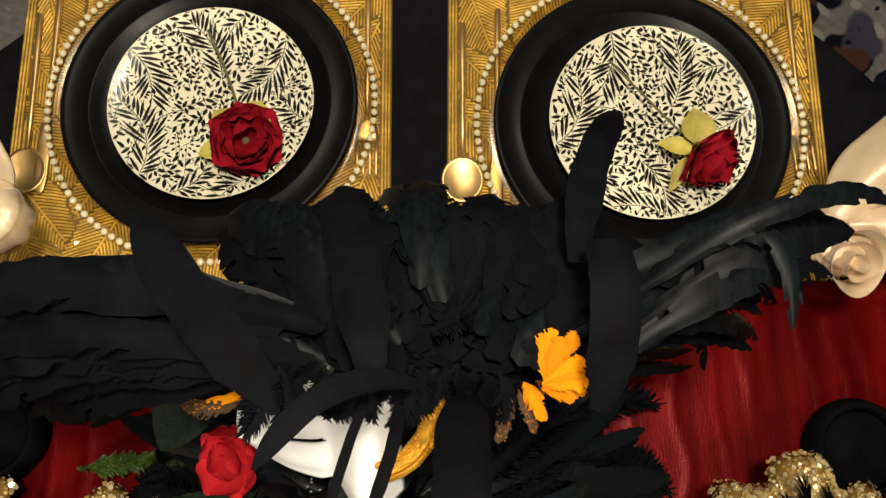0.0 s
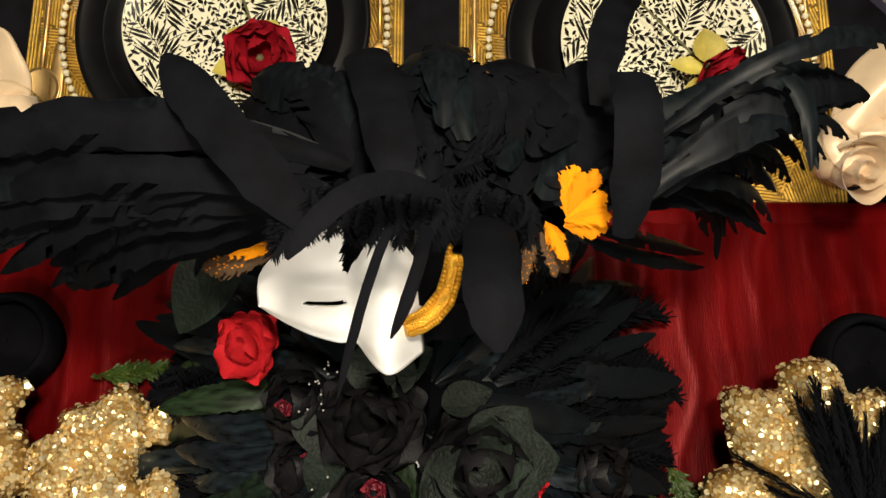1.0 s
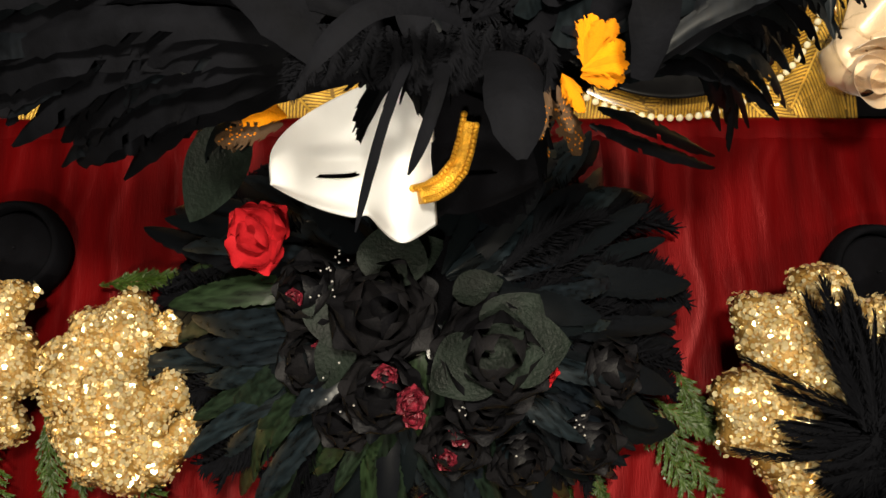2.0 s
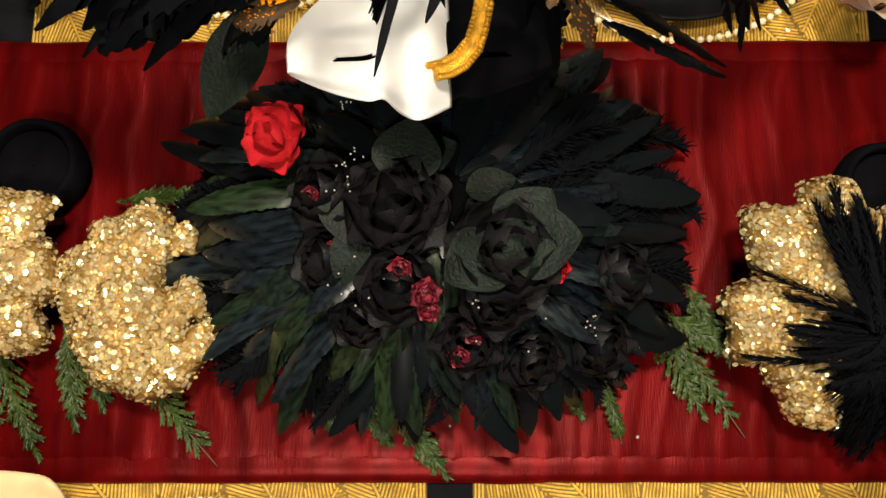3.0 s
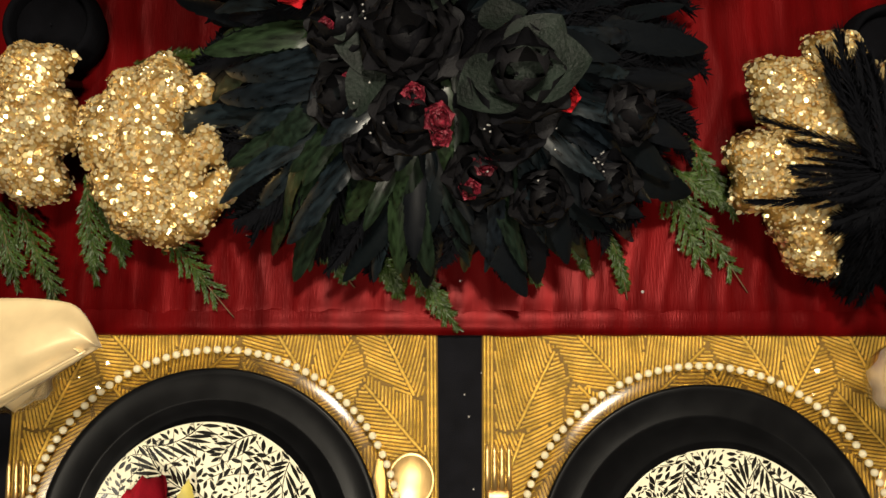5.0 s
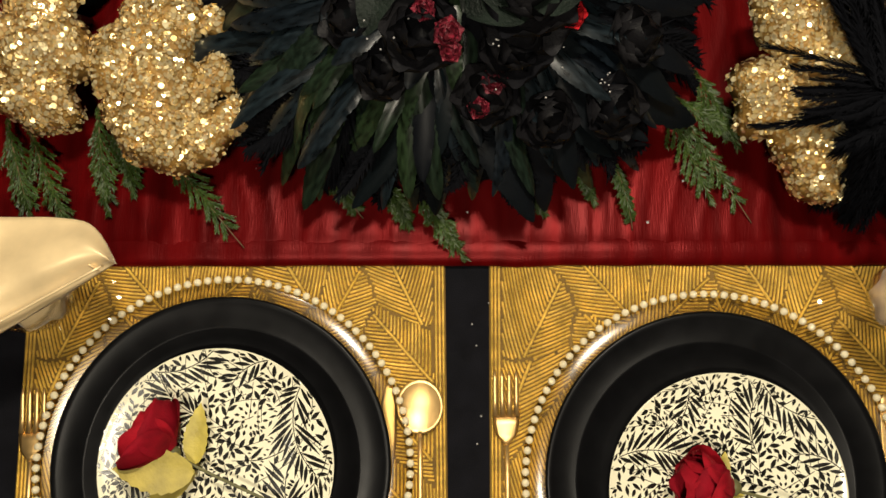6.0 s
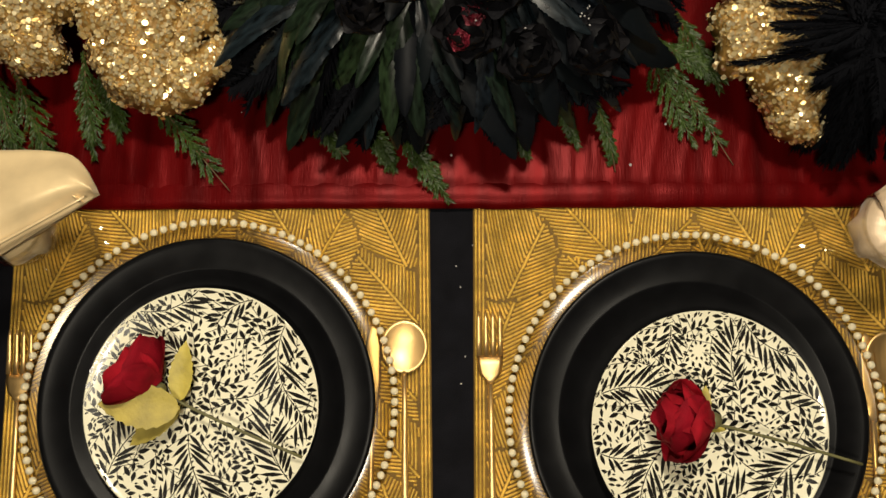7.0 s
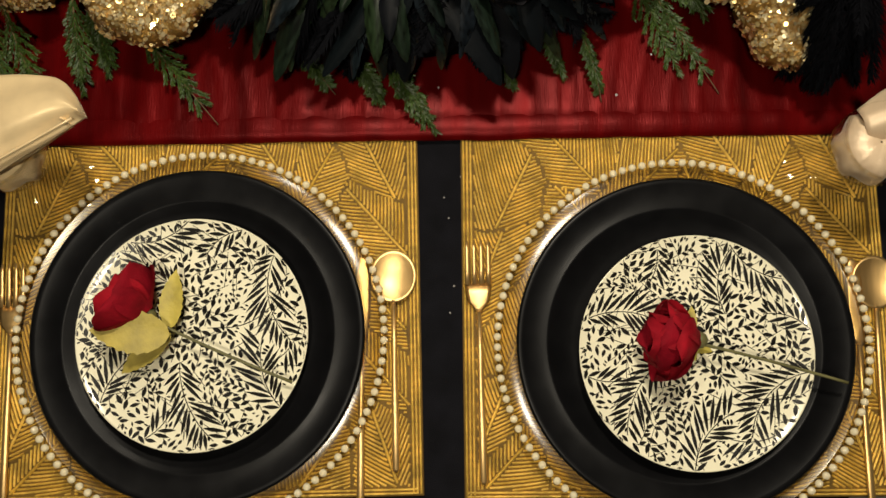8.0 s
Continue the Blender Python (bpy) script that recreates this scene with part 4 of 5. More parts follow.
def arched(name, base, mid, tip, width, mat, seed, up=(0, 0, 1)):
    """One arching plume with swept, ragged barbs along a bent quill."""
    n = 30
    P = bezier(base, mid, tip, n)
    V, F = [], []
    r = random.Random(seed)
    tug = [0.0, 0.0]
    for j, p in enumerate(P):
        q = j / n
        t = (P[min(n, j + 1)] - P[max(0, j - 1)]).normalized()
        side = t.cross(Vector(up)).normalized()
        nrm = side.cross(t)
        w = width / 2 * min(1, 0.35 + q * 2.0) * max(0.03, 1 - max(0, (q - 0.55) / 0.45) ** 2.4) ** 0.7
        for k, sd in enumerate((-1, 1)):
            if r.random() < 0.3:
                tug[k] = r.uniform(-0.9, 0.9)
            e = w * r.uniform(0.82, 1.06)
            out = p + side * (sd * e) + t * ((0.9 + 0.5 * tug[k]) * e) - nrm * (0.35 * e + 0.25 * e * tug[k])
            row = [out, p + side * (sd * 0.55 * e) + t * (0.4 * e) - nrm * (0.12 * e)]
            V += row if k == 0 else [p + nrm * 0.0007] + row[::-1]
    for j in range(n):
        for i in range(4):
            if i in (0, 3) and r.random() < 0.10:
                continue
            a = j * 5 + i
            F.append((a, a + 1, a + 6, a + 5))
    return part(name, moved((V, F), OI), mat, piece)


# long plumes arching to the west and to the east
for i in range(40):
    f = i / 39
    base = Vector((-0.070 + U(-0.02, 0.015), 0.320 + U(-0.012, 0.02), 1.165 + U(-0.03, 0.01)))
    tip = Vector((-0.300 + 0.06 * f + U(-0.03, 0.03), 0.336 - 0.044 * f + U(-0.012, 0.012), 1.115 - 0.08 * f + U(-0.02, 0.02)))
    mid = base.lerp(tip, 0.55) + Vector((U(-0.02, 0.02), 0.036 - 0.022 * f + U(-0.012, 0.012), 0.055 + U(-0.02, 0.02)))
    arched("sweeping_plume", base, mid, tip, U(0.022, 0.036), rng.choice((FEATHER, FLUFF, FLUFF)), 500 + i)
for i in range(30):
    f = i / 29
    base = Vector((0.070 + U(-0.02, 0.02), 0.325 + U(-0.02, 0.02), 1.155 + U(-0.03, 0.01)))
    tip = Vector((0.190 + 0.045 * (1 - f) + U(-0.03, 0.02), 0.392 - 0.060 * f + U(-0.014, 0.012), 1.130 - 0.17 * f + U(-0.03, 0.03)))
    mid = base.lerp(tip, 0.6) + Vector((U(-0.01, 0.02), 0.030 + U(-0.015, 0.015), 0.050 + U(-0.02, 0.02)))
    arched("sweeping_plume", base, mid, tip, U(0.014, 0.026), rng.choice((FEATHER, FLUFF)), 600 + i)
for i, (mid, tip) in enumerate((((0.17, 0.40, 1.24), (0.250, 0.392, 1.15)), ((0.18, 0.42, 1.20), (0.175, 0.325, 1.17)), ((0.20, 0.43, 1.12), (0.212, 0.350, 1.10)), ((0.14, 0.37, 1.06), (0.244, 0.393, 0.94)), ((0.12, 0.33, 1.02), (0.211, 0.350, 0.885)), ((0.12, 0.32, 1.0), (0.205, 0.335, 0.90)))):
    arched("sweeping_plume", (0.085, 0.335, 1.15 - 0.03 * i), mid, tip, 0.013, FEATHER, 650 + i)
# broad dark feathers falling behind the head
for i in range(70):
    f = i / 69
    x = -0.125 + 0.245 * f
    base = Vector((0.35 * x + U(-0.02, 0.02), 0.320 + U(-0.02, 0.03), 1.170 + U(-0.03, 0.01)))
    tip = Vector((x + U(-0.018, 0.018), 0.392 + 0.028 * math.sin(math.pi * f) + U(-0.014, 0.012), 1.085 + U(-0.06, 0.02)))
    mid = base.lerp(tip, 0.55) + Vector((0, 0.022, 0.035 + U(-0.01, 0.01)))
    arched("crown_feather", base, mid, tip, U(0.026, 0.042), FLUFF if i % 5 else FEATHER, 700 + i)
for base, tip in (((-0.11, 0.33, 1.08), (-0.235, 0.315, 0.98)), ((-0.12, 0.335, 1.07), (-0.215, 0.290, 0.96)), ((-0.13, 0.33, 1.06), (-0.245, 0.345, 1.0)), ((-0.13, 0.33, 1.04), (-0.243, 0.312, 0.965))):
    feather("side_plume", BLACK, base, tip, piece, O, wide=0.8)


def blade(name, pts, width, mat, tip, seed, up=(0, 0, 1)):
    """One long feather along a bent quill."""
    P = bezier(*pts, n=16)
    V, F = [], []
    r = random.Random(seed)
    for j, p in enumerate(P):
        s = j / 16
        t = (P[min(16, j + 1)] - P[max(0, j - 1)]).normalized()
        side = t.cross(Vector(up)).normalized()
        nrm = side.cross(t)
        w = width / 2 * min(1, 0.45 + s * 2.2)
        w *= (max(0.05, 1 - max(0, (s - 0.7) / 0.3) ** 2.2) ** 0.6 if tip == "round" else (1 if s < 0.95 else 0.85))
        for u in (-1, -0.5, 0, 0.5, 1):
            e = 1 - (0.10 * r.random() if abs(u) == 1 else 0)
            V.append(p + side * (u * w * e) + nrm * (-0.22 * w * u * u) + t * (0.12 * w * abs(u)))
    for j in range(16):
        for i in range(4):
            q = j * 5 + i
            F.append((q, q + 1, q + 6, q + 5))
    return part(name, moved((V, F), OI), mat, piece)


blade("tall_feather", ((-0.070, 0.288, 1.200), (-0.108, 0.325, 1.225), (-0.152, 0.387, 1.175)), 0.026, FLUFF, "round", 1)
blade("tall_feather", ((-0.030, 0.300, 1.20), (-0.036, 0.350, 1.225), (-0.055, 0.410, 1.135)), 0.026, FLUFF, "square", 2)
blade("tall_feather", ((0.074, 0.285, 1.19), (0.080, 0.325, 1.235), (0.080, 0.365, 1.20)), 0.024, FLUFF, "square", 3)
blade("tall_feather", ((0.070, 0.360, 1.17), (0.076, 0.425, 1.18), (0.123, 0.488, 1.060)), 0.021, FLUFF, "round", 4)
blade("tall_feather", ((0.016, 0.298, 1.185), (0.004, 0.272, 1.275), (0.010, 0.224, 1.260)), 0.024, FLUFF, "round", 5)
blade("tall_feather", ((-0.030, 0.300, 1.19), (-0.040, 0.275, 1.225), (-0.057, 0.212, 1.195)), 0.0050, FLUFF, "round", 6)
blade("tall_feather", ((-0.018, 0.300, 1.19), (-0.016, 0.270, 1.225), (-0.034, 0.238, 1.195)), 0.0065, FLUFF, "round", 7)
blade("tall_feather", ((-0.010, 0.296, 1.225), (-0.045, 0.304, 1.262), (-0.072, 0.262, 1.250)), 0.011, FLUFF, "round", 8)
blade("tall_feather", ((0.010, 0.298, 1.19), (0.010, 0.275, 1.245), (0.008, 0.244, 1.235)), 0.015, FLUFF, "round", 9)
for i in range(36):
    f = i / 35
    base = (-0.085 + 0.115 * f, 0.304 + U(-0.004, 0.004), 1.205 + U(-0.01, 0.010))
    tip = (-0.100 + 0.125 * f + U(-0.008, 0.008), 0.284 + U(-0.006, 0.005), 1.194 + U(-0.006, 0.01))
    feather("fringe_plume", HACKLE, base, tip, piece, O, wide=1.6)

# spotted guinea feathers and orange tufts beside the mask
ORANGE_V = [mesh_of("guinea_feather", *vane(0.85, n=26, droop=0.15, seed=100 + i, ragged=0.30), ORANGE) for i in range(3)]
BROWN_V = [mesh_of("guinea_feather", *vane(0.6, n=26, droop=0.15, seed=110 + i, ragged=0.3), BROWN_PLUME) for i in range(3)]
dot = mesh_of("spot", *ball(0.0011, 6, 4), ORANGE)
for base, tip, mm, spots_n in (((0.052, 0.300, 1.168), (0.060, 0.320, 1.182), ORANGE_V, 0), ((0.050, 0.300, 1.168), (0.070, 0.309, 1.180), ORANGE_V, 0), ((0.050, 0.298, 1.165), (0.066, 0.293, 1.172), ORANGE_V, 0), ((0.036, 0.298, 1.155), (0.030, 0.270, 1.145), BROWN_V, 24),
                               ((0.040, 0.298, 1.155), (0.050, 0.275, 1.145), BROWN_V, 24), ((0.042, 0.302, 1.160), (0.050, 0.286, 1.155), ORANGE_V, 0), ((0.030, 0.345, 1.06), (0.052, 0.292, 1.03), BROWN_V, 34), ((0.045, 0.345, 1.06), (0.078, 0.300, 1.03), BROWN_V, 34),
                               ((-0.105, 0.300, 1.105), (-0.146, 0.316, 1.10), ORANGE_V, 0), ((-0.108, 0.298, 1.10), (-0.158, 0.296, 1.08), BROWN_V, 22), ((-0.135, 0.310, 1.09), (-0.195, 0.330, 1.075), BROWN_V, 30), ((-0.12, 0.312, 1.09), (-0.175, 0.336, 1.08), ORANGE_V, 0)):
    g = feather("guinea_feather", mm, base, tip, piece, O, roll=(0, -0.2, 1), wide=0.6)
    if not spots_n:
        for q in range(3):
            j = Vector((U(-0.009, 0.009), U(-0.009, 0.009), U(-0.004, 0.004)))
            feather("guinea_feather", mm, base, Vector(base).lerp(Vector(tip), U(0.7, 1.0)) + j, piece, O, roll=(U(-0.5, 0.5), U(-0.6, 0.2), 1), wide=0.5)
    for q in range(spots_n):
        s = U(0.35, 0.95)
        place("spot", dot, g, Matrix.Translation((U(-0.15, 0.15), s * 0.95, 0.01 - 0.15 * s ** 1.9)) @ Matrix.Scale(14, 4))

# leaves and dark roses on the front of the mound
for at, d, ll, lw in (((-0.150, 0.335, 1.01), (-0.55, -0.75, -0.25), 0.085, 0.046), ((-0.055, 0.225, 0.968), (0.15, 1.0, 0.25), 0.050, 0.050), ((-0.06, 0.24, 0.95), (0.9, 0.5, 0.1), 0.05, 0.035),
                      ((-0.010, 0.222, 0.962), (0.9, 0.25, 0.10), 0.038, 0.026), ((-0.085, 0.200, 0.955), (-0.35, -0.85, -0.2), 0.05, 0.03), ((-0.105, 0.230, 0.955), (0.3, -0.9, 0.1), 0.05, 0.036)):
    part("dark_leaf", moved(leaf_geo(ll, lw, 1, False), OI @ frame_m(Vector(at), d)), DARK_LEAF, piece, "dark green velvet leaf")


def bloom(name, label, at, axis, size, mat, open_=1.0, seed=0, layers=None):
    holder = part(name, moved(ball(size * 0.35, 10, 6), Matrix.Translation(Vector(at) - Vector(O))), mat, piece, label)
    kw = {"layers": layers} if layers else {}
    rose(holder, Vector(at) - Vector(O), axis, size, mat, open_, seed, **kw)
    return holder


FEW = ((3, 0.16, 1.0, 12), (4, 0.40, 1.0, 30), (5, 0.65, 1.05, 52))
bloom("red_rose", "bright red fabric rose", (-0.147, 0.268, 0.950), (-0.35, -0.20, 1), 0.023, ROSE_BRIGHT, 0.9, 30, ((2, 0.20, 1.0, 12), (3, 0.45, 1.10, 34), (3, 0.60, 1.0, 60)))
bloom("black_rose", "large black fabric rose", (0.018, 0.181, 0.950), (0.15, -0.1, 1), 0.037, BLACK_PETAL, 0.95, 31)
bloom("black_rose", "black fabric rose", (-0.060, 0.214, 0.948), (-0.1, -0.1, 1), 0.036, BLACK_PETAL, 0.9, 32)
bloom("black_rose", "black glitter rose", (-0.108, 0.226, 0.935), (-0.4, 0, 1), 0.028, BLACK_PETAL, 0.6, 33, FEW)
bloom("wine_rose", "wine red glitter rose", (-0.058, 0.158, 0.938), (-0.1, -0.3, 1), 0.028, BLACK_PETAL, 0.7, 34, FEW)
bloom("black_rose", "black and wine rosebud", (-0.108, 0.180, 0.915), (-0.4, -0.2, 1), 0.026, BLACK_PETAL, 0.7, 35, FEW)
bloom("wine_rose", "wine red glitter rosebud", (-0.008, 0.124, 0.900), (0, -0.4, 1), 0.026, BLACK_PETAL, 0.6, 36, FEW)
bloom("black_rose", "black rosebud", (0.092, 0.125, 0.865), (0.3, -0.4, 1), 0.030, BLACK_PETAL, 0.4, 37, FEW)
bloom("black_rose", "black rosebud", (0.104, 0.172, 0.885), (0.5, -0.1, 1), 0.030, BLACK_PETAL, 0.35, 38, FEW)
bloom("black_rose", "black rosebud", (-0.084, 0.143, 0.908), (-0.3, -0.4, 1), 0.026, BLACK_PETAL, 0.6, 39, FEW)
bloom("black_rose", "black rosebud", (0.010, 0.152, 0.925), (0.1, -0.3, 1), 0.028, BLACK_PETAL, 0.6, 40, FEW)
bloom("black_rose", "black rosebud", (0.040, 0.112, 0.875), (0.2, -0.5, 1), 0.026, BLACK_PETAL, 0.5, 41, FEW)
bloom("red_rosebud", "small red rosebud", (0.053, 0.172, 0.945), (0.2, -0.5, 0.8), 0.013, ROSE_BRIGHT, 0.35, 42, FEW)
# wine red glitter at the hearts of two blooms
for at, sz in (((-0.040, 0.148, 0.962), 0.010), ((-0.056, 0.166, 0.964), 0.008), ((-0.002, 0.126, 0.922), 0.009), ((-0.014, 0.108, 0.912), 0.008), ((-0.105, 0.186, 0.938), 0.007), ((-0.122, 0.222, 0.955), 0.006), ((-0.036, 0.138, 0.955), 0.008)):
    bloom("glitter_tuft", "wine red glitter tuft", at, (U(-0.3, 0.3), -0.4, 1), sz, WINE_PETAL, 0.8, int(sz * 1e4), FEW)
# green petals round the largest rose
for d, ll, lw in (((-0.85, -0.55, 0.25), 0.054, 0.050), ((0.9, 0.05, 0.30), 0.056, 0.056), ((0.6, 0.7, 0.3), 0.052, 0.050)):
    part("outer_petal", moved(leaf_geo(ll, lw, 3, False, -0.05), OI @ frame_m(Vector((0.018, 0.182, 0.962)), d)), DARK_LEAF, piece, "dark green outer petal")
spark = mesh_of("rhinestone", *ball(0.0009, 6, 4), CRYSTAL)
for x, y, z, n, sp in ((-0.100, 0.225, 0.977, 9, 0.014), (-0.090, 0.245, 0.972, 5, 0.008), (-0.095, 0.285, 0.972, 6, 0.007), (0.000, 0.143, 0.962, 5, 0.006), (0.090, 0.130, 0.905, 7, 0.009), (-0.07, 0.17, 0.965, 5, 0.03), (0.02, 0.14, 0.93, 8, 0.035), (-0.09, 0.15, 0.95, 4, 0.02)):
    for q in range(n):
        place("rhinestone", spark, piece, Matrix.Translation(Vector((x + U(-sp, sp), y + U(-sp, sp), z + U(-0.004, 0.004))) - Vector(O)))

# ---- gold sequin flowers ----


def petal_lobe(at, r, tilt, seed, h=0.58):
    """A domed, wavy lobe and its sequins."""
    rr = random.Random(seed)
    m = frame_m(Vector(at), (math.cos(seed * 1.7), math.sin(seed * 1.7), 0), tilt)

    def pt(p, a):
        w = r * p * (1 + 0.12 * math.sin(3 * a + seed) + 0.09 * math.sin(5 * a + 2 * seed))
        return Vector((w * math.cos(a), w * math.sin(a), r * h * (1 - p * p) - 0.25 * r * max(0, p - 0.8) / 0.2 + 0.05 * r * math.sin(4 * a + 3 * p)))

    V, F = [m @ pt(0, 0)], []
    n, k = 24, 6
    for i in range(1, k + 1):
        V += [m @ pt(i / k, 2 * math.pi * q / n) for q in range(n)]
    F += [(0, 1 + q, 1 + (q + 1) % n) for q in range(n)]
    for i in range(k - 1):
        for q in range(n):
            w = (q + 1) % n
            F.append((1 + i * n + q, 1 + i * n + n + q, 1 + i * n + n + w, 1 + i * n + w))
    SV, SF = [], []
    for _ in range(int(1150 * (r / 0.04) ** 2)):
        p, a = math.sqrt(rr.random()), rr.uniform(0, 6.2832)
        c = pt(p, a)
        e1, e2 = (pt(min(1, p + 0.02), a) - c), (pt(p, a + 0.05) - c)
        nn = e1.cross(e2)
        nn = nn.normalized() if nn.length > 0 else Vector((0, 0, 1))
        nn = (nn + Vector((rr.uniform(-1, 1), rr.uniform(-1, 1), rr.uniform(-0.5, 0.5))) * 0.72).normalized()
        s = rr.choice((0.0009, 0.0013, 0.0016, 0.0020, 0.0027))
        x = nn.orthogonal().normalized()
        y = nn.cross(x)
        c = c + nn * rr.uniform(0.0008, 0.0026)
        o = len(SV)
        SV += [m @ (c + s * (math.cos(q * 1.0472) * x + math.sin(q * 1.0472) * y)) for q in range(6)]
        SF.append(tuple(range(o, o + 6)))
    return (V, F), (SV, SF)


def sequin_flower(label, at, lobes, seed):
    t = thing("sequin_flower", label, "artificial flower", "gold sequin flowers along the runner", at=at)
    inv = Matrix.Translation(-Vector(at))
    for k, (x, y, z, r, tilt) in enumerate(lobes):
        body, seq = petal_lobe((x, y, z), r * 0.93, tilt, seed + k)
        p = part("petal", moved(body, inv), SEQUIN_BASE, t)
        so = p.modifiers.new("thickness", "SOLIDIFY")
        so.thickness, so.offset = 0.002, -1
        tagged(part("sequin_coat", moved(seq, inv), SEQUIN, p, "coat of loose gold sequins", smooth=False), kind="stuff")
    zs = min(l[2] for l in lobes)
    part("stem", moved(tube([(lobes[0][0], lobes[0][1], zs), (lobes[0][0] + 0.01, lobes[0][1] + 0.02, TOP + 0.009)], 0.004, 8), inv), TWIG, t)


sequin_flower("gold sequined flower with ruffled petals on the runner", (-0.29, 0.16, 0.76),
              ((-0.286, 0.205, 0.850, 0.042, (0.05, 0.2, 1)), (-0.322, 0.178, 0.846, 0.038, (-0.35, 0.1, 1)), (-0.288, 0.155, 0.855, 0.040, (0, 0, 1)), (-0.292, 0.122, 0.838, 0.048, (-0.1, -0.35, 1)), (-0.262, 0.112, 0.828, 0.034, (0.2, -0.4, 1)),
               (-0.240, 0.160, 0.848, 0.020, (0.5, 0.2, 0.9)), (-0.256, 0.138, 0.846, 0.020, (0.3, -0.3, 0.9)), (-0.230, 0.124, 0.832, 0.018, (0.6, -0.3, 0.8)), (-0.248, 0.212, 0.842, 0.018, (0.6, 0.4, 0.8)), (-0.222, 0.138, 0.832, 0.012, (0.8, 0.2, 0.6))), 3)
sequin_flower("gold sequined flower beside another on the runner", (-0.40, 0.18, 0.76),
              ((-0.400, 0.228, 0.842, 0.038, (-0.1, 0.3, 1)), (-0.392, 0.185, 0.850, 0.044, (0.1, 0, 1)), (-0.398, 0.145, 0.836, 0.038, (0, -0.4, 1)), (-0.440, 0.19, 0.836, 0.042, (-0.4, 0, 1))), 15)
sequin_flower("gold sequined flower crossed by black feathers", (0.29, 0.18, 0.76),
              ((0.268, 0.208, 0.850, 0.044, (-0.3, 0.25, 1)), (0.308, 0.226, 0.850, 0.042, (0.2, 0.3, 1)), (0.345, 0.200, 0.845, 0.040, (0.4, 0, 1)), (0.300, 0.175, 0.856, 0.040, (0, 0, 1))), 24)
sequin_flower("gold sequined flower tipped toward the table edge", (0.275, 0.115, 0.76),
              ((0.244, 0.142, 0.842, 0.040, (-0.4, 0.1, 1)), (0.276, 0.120, 0.846, 0.040, (0, -0.1, 1)), (0.292, 0.088, 0.826, 0.044, (0.0, -0.5, 1)), (0.330, 0.112, 0.836, 0.040, (0.4, -0.2, 1))), 33)
# black ostrich tuft lying over the eastern flowers
tuft = thing("feather_tuft", "fluffy black feather tuft over gold flowers", "feather", at=(0.30, 0.13, 0.765))
TO = (0.30, 0.13, 0.765)
part("quill", moved(tube([(0.32, 0.15, 0.766), (0.318, 0.145, 0.84), (0.312, 0.135, 0.90)], 0.003, 6), Matrix.Translation(-Vector(TO))), FLUFF, tuft)
for base, tip, w, n in (((0.305, 0.13, 0.905), (0.296, 0.240, 0.915), 0.8, 9), ((0.30, 0.135, 0.905), (0.205, 0.186, 0.880), 0.7, 1), ((0.30, 0.12, 0.905), (0.252, 0.116, 0.902), 1.2, 6), ((0.30, 0.11, 0.90), (0.207, 0.100, 0.862), 0.7, 1),
                        ((0.310, 0.11, 0.90), (0.318, 0.018, 0.815), 0.8, 12), ((0.32, 0.11, 0.90), (0.36, 0.02, 0.82), 0.9, 10), ((0.32, 0.13, 0.905), (0.40, 0.11, 0.89), 1.2, 10), ((0.31, 0.13, 0.905), (0.36, 0.21, 0.90), 1.1, 10)):
    for q in range(int(n * 2.0)):
        d = Vector((U(-0.012, 0.012), U(-0.012, 0.012), U(-0.008, 0.010)))
        feather("plume", HACKLE, Vector(base) + d * 0.5, Vector(base).lerp(Vector(tip), U(0.68, 0.95)) + d * 1.6, tuft, TO, wide=w * U(0.4, 0.8))

for q in range(46):
    g, h = U(0, 6.283), U(0.02, 0.046)
    feather("plume", HACKLE, (0.318 + U(-0.012, 0.012), 0.112 + U(-0.02, 0.02), 0.900 + U(-0.008, 0.006)), (0.318 + h * math.cos(g), 0.105 + 1.2 * h * math.sin(g), 0.895 + U(-0.05, 0.004)), tuft, TO, wide=U(1.2, 2.2))

# ---- dark candle holders ----
for at, lb in (((-0.405, 0.292, TOP + 0.009), "black round candle holder on the runner"), ((0.382, 0.268, TOP + 0.009), "black round candle holder beside gold flowers")):
    t = thing("candle_holder", lb, "candle holder", "black candle holders", at=at)
    part("bowl", lathe([(0.001, 0), (0.034, 0), (0.043, 0.012), (0.047, 0.030), (0.043, 0.046), (0.039, 0.050), (0.036, 0.046), (0.038, 0.03), (0.034, 0.012), (0.001, 0.010)], 40), BLACK_FABRIC, t)
    part("candle", lathe([(0.001, 0.010), (0.031, 0.010), (0.035, 0.036), (0.032, 0.040), (0.001, 0.039)], 32), BLACK_FABRIC, t)
    part("wick", moved(tube([(0, 0, 0.036), (0.001, 0, 0.044)], 0.0008, 5), pose(0, 0, 0)), CLOTH, t)

# ---- cedar sprigs ----


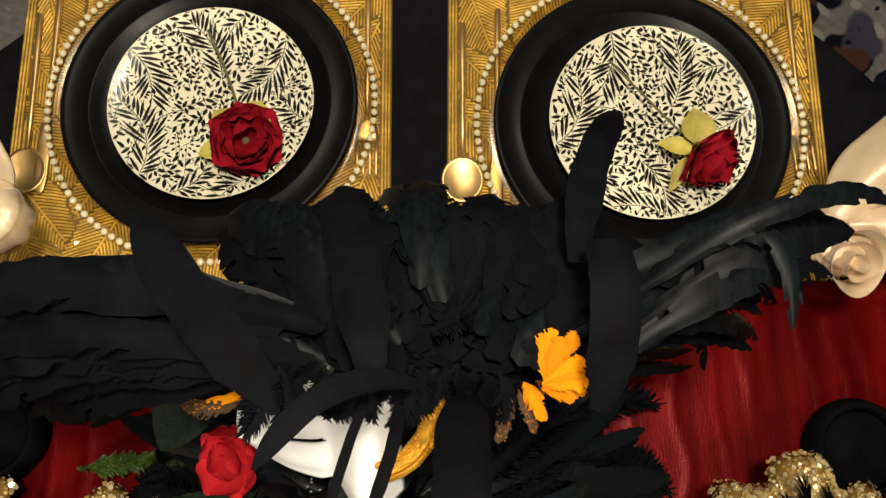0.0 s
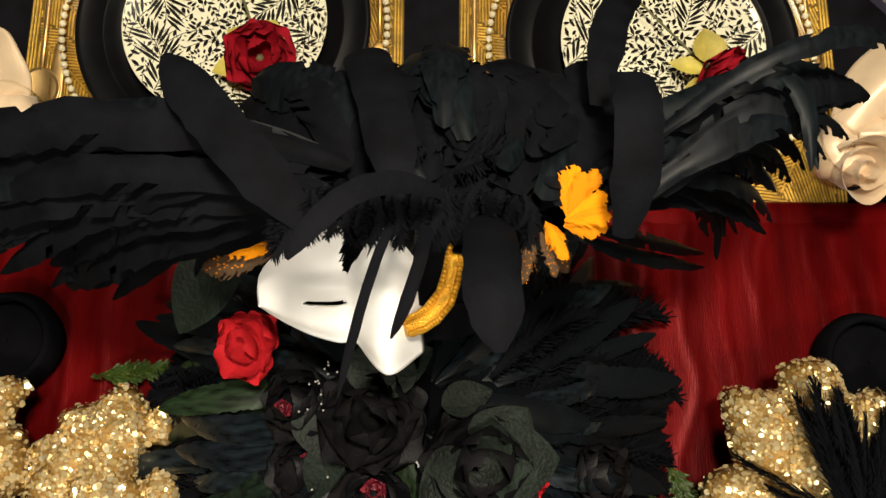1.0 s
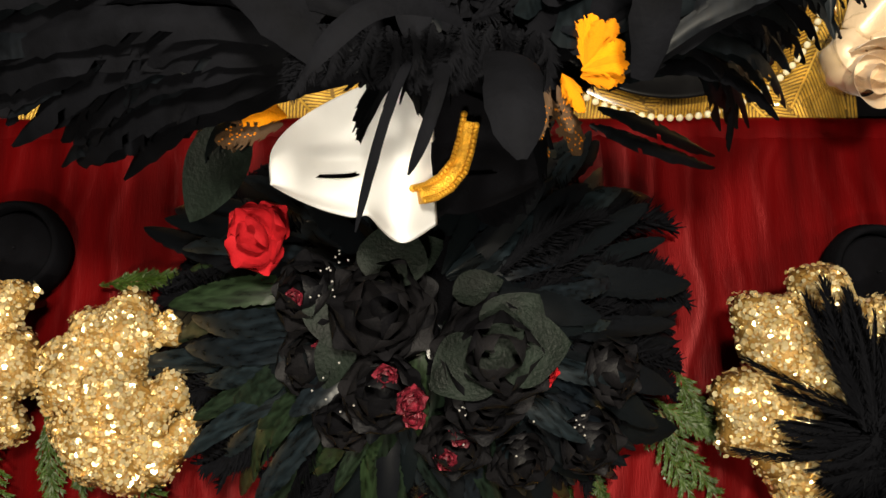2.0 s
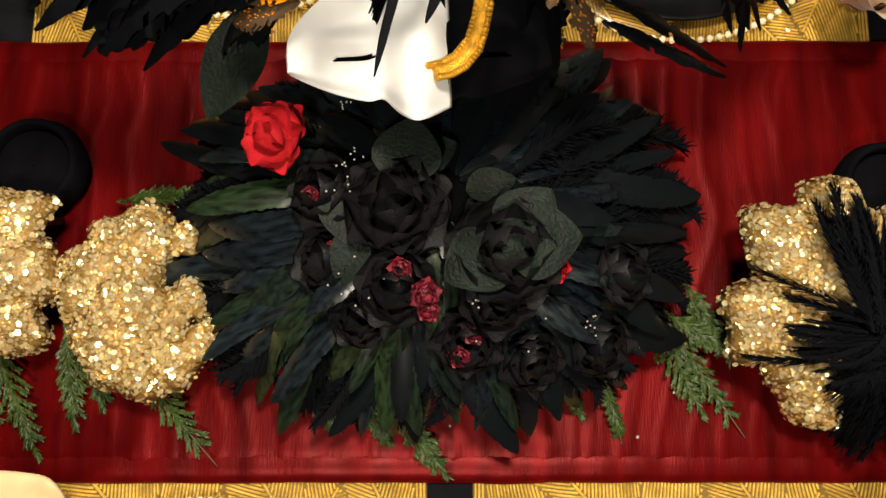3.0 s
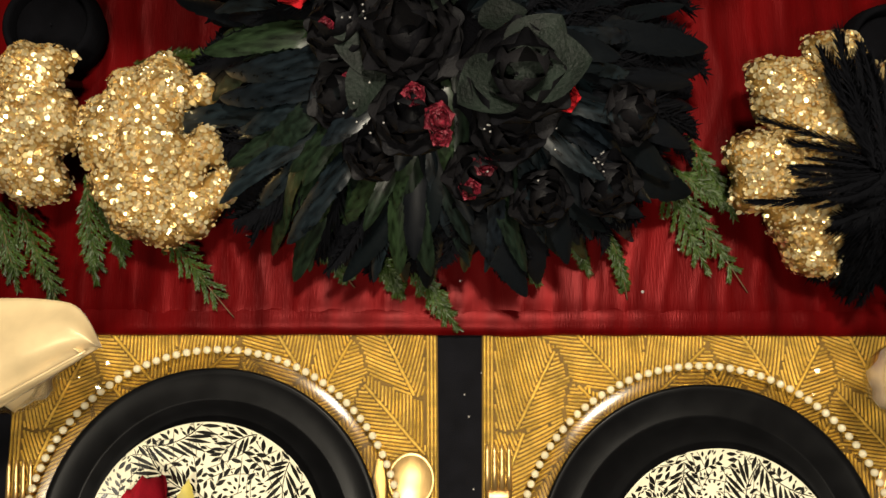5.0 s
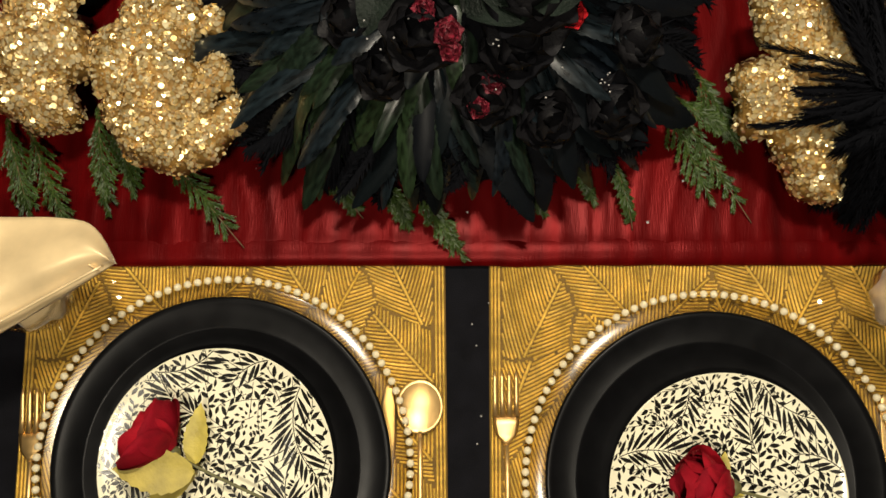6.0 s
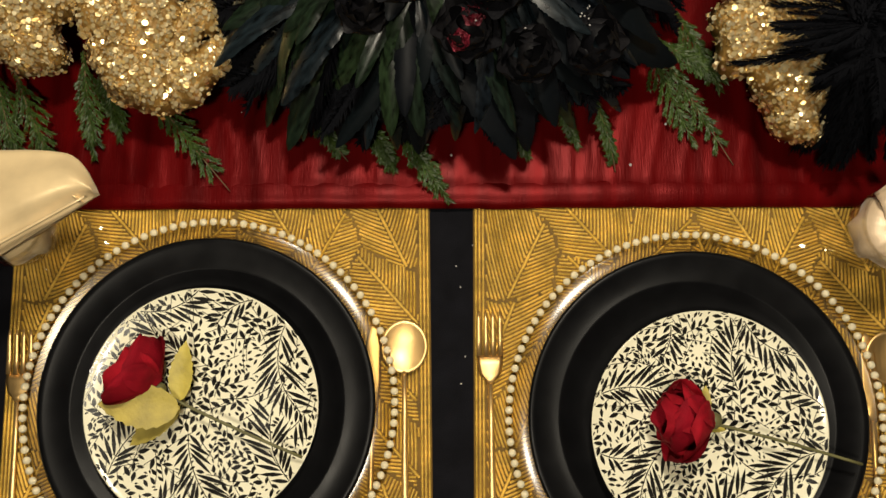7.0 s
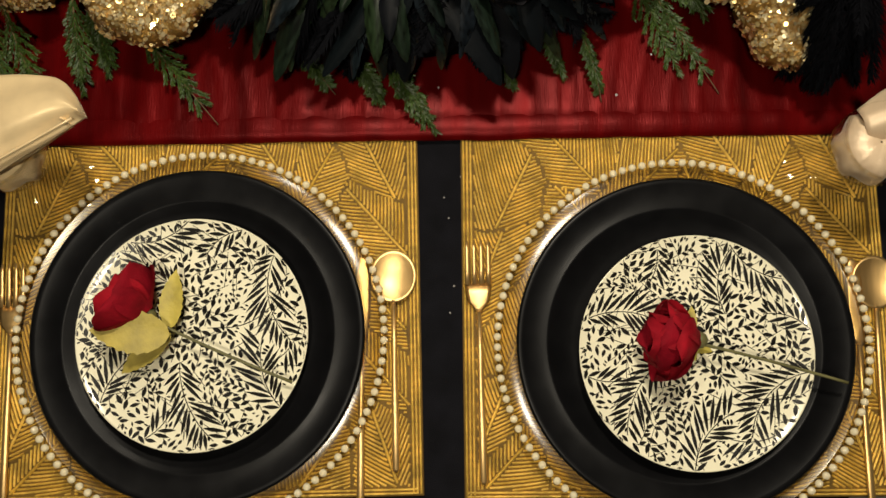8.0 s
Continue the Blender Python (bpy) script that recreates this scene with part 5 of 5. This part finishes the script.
def sprig(at, tip, spread, seed, twig_end=False):
    r = random.Random(seed)
    b, e = Vector(at), Vector(tip)
    t = thing("cedar_sprig", "green artificial cedar sprig" + (" with bare brown twig end" if twig_end else " lying on red silk"), "greenery", "cedar sprigs", at=at)
    inv = Matrix.Translation(-b)
    mid = (b + e) / 2 + Vector((r.uniform(-0.006, 0.006), r.uniform(-0.006, 0.006), 0.006))
    P = bezier(b, mid, e, 20)
    part("twig", moved(tube(P, 0.0011, 5, 0.5), inv), TWIG, t)
    V, F = [], []
    L = (e - b).length

    def needles(pts, ln, step):
        for i in range(len(pts) - 1):
            d = (pts[i + 1] - pts[i]).normalized()
            x = d.cross(Vector((0, 0, 1))).normalized()
            for s in range(step):
                p = pts[i].lerp(pts[i + 1], s / step)
                for q in range(4):
                    a = r.uniform(0, 6.283)
                    out = (x * math.cos(a) + Vector((0, 0, 1)) * abs(math.sin(a)) * 0.8)
                    v = (d * 1.5 + out).normalized() * ln * r.uniform(0.7, 1.1)
                    w = v.cross(Vector((r.uniform(-1, 1), r.uniform(-1, 1), 1))).normalized() * 0.00055
                    o = len(V)
                    V.extend([p - w, p + w, p + v * 0.6 + w * 0.9, p + v, p + v * 0.6 - w * 0.9])
                    F.append((o, o + 1, o + 2, o + 3, o + 4))

    needles(P if not twig_end else P[:15], 0.0075, 3)
    for k in range(3, 16, 2):
        for sd in (1, -1):
            d = (P[k + 1] - P[k]).normalized()
            x = d.cross(Vector((0, 0, 1))).normalized()
            ln = spread * (1 - 0.65 * k / 20) * r.uniform(0.7, 1.1)
            q = P[k] + (d * 0.85 + x * sd * 0.5).normalized() * ln
            q.z = max(TOP + 0.010, q.z - 0.004)
            needles(bezier(P[k], (P[k] + q) / 2 + d * 0.002, q, 8), 0.0055, 2)
    tagged(part("needles", moved((V, F), inv), FERN, t, "fine green needles", smooth=False), kind="stuff")


for q, (at, tip, sp, tw) in enumerate((((0.160, 0.160, 0.795), (0.210, 0.062, 0.768), 0.034, 0), ((0.175, 0.145, 0.795), (0.247, 0.044, 0.765), 0.026, 1), ((0.165, 0.155, 0.805), (0.235, 0.118, 0.790), 0.022, 0), ((0.185, 0.185, 0.80), (0.232, 0.110, 0.785), 0.024, 0),
                                       ((0.112, 0.100, 0.795), (0.135, 0.037, 0.765), 0.012, 1), ((-0.070, 0.075, 0.80), (-0.022, 0.009, 0.766), 0.026, 0), ((-0.105, 0.082, 0.79), (-0.075, 0.040, 0.768), 0.022, 0), ((-0.150, 0.095, 0.785), (-0.118, 0.048, 0.768), 0.018, 1),
                                       ((0.030, 0.09, 0.785), (0.052, 0.052, 0.768), 0.014, 0), ((0.080, 0.100, 0.79), (0.100, 0.062, 0.768), 0.012, 0),
                                       ((-0.305, 0.115, 0.792), (-0.229, 0.020, 0.768), 0.030, 1), ((-0.365, 0.150, 0.792), (-0.358, 0.052, 0.768), 0.030, 0), ((-0.350, 0.150, 0.792), (-0.335, 0.070, 0.768), 0.026, 0), ((-0.430, 0.135, 0.792), (-0.388, 0.026, 0.768), 0.034, 0), ((-0.450, 0.14, 0.79), (-0.430, 0.045, 0.768), 0.034, 0),
                                       ((-0.330, 0.260, 0.785), (-0.250, 0.268, 0.790), 0.022, 0))):
    sprig(at, tip, sp, 50 + q, bool(tw))

# ---- scattered beads ----
for x, y in ((-0.221, 0.098), (0.040, 0.105), (0.185, 0.085), (0.150, 0.045), (-0.02, 0.055), (0.000, -0.030), (-0.012, -0.07), (-0.008, -0.135), (-0.016, -0.05), (-0.012, -0.16)):
    on_silk = y > 0
    s = part("bead", ball(0.0018 if on_silk else 0.0010, 8, 6), CRYSTAL)
    s.location = (x, y, TOP + (0.0125 if on_silk else 0.0012))
    tagged(s, "tiny clear crystal bead scattered on the cloth", "bead", "scattered beads")
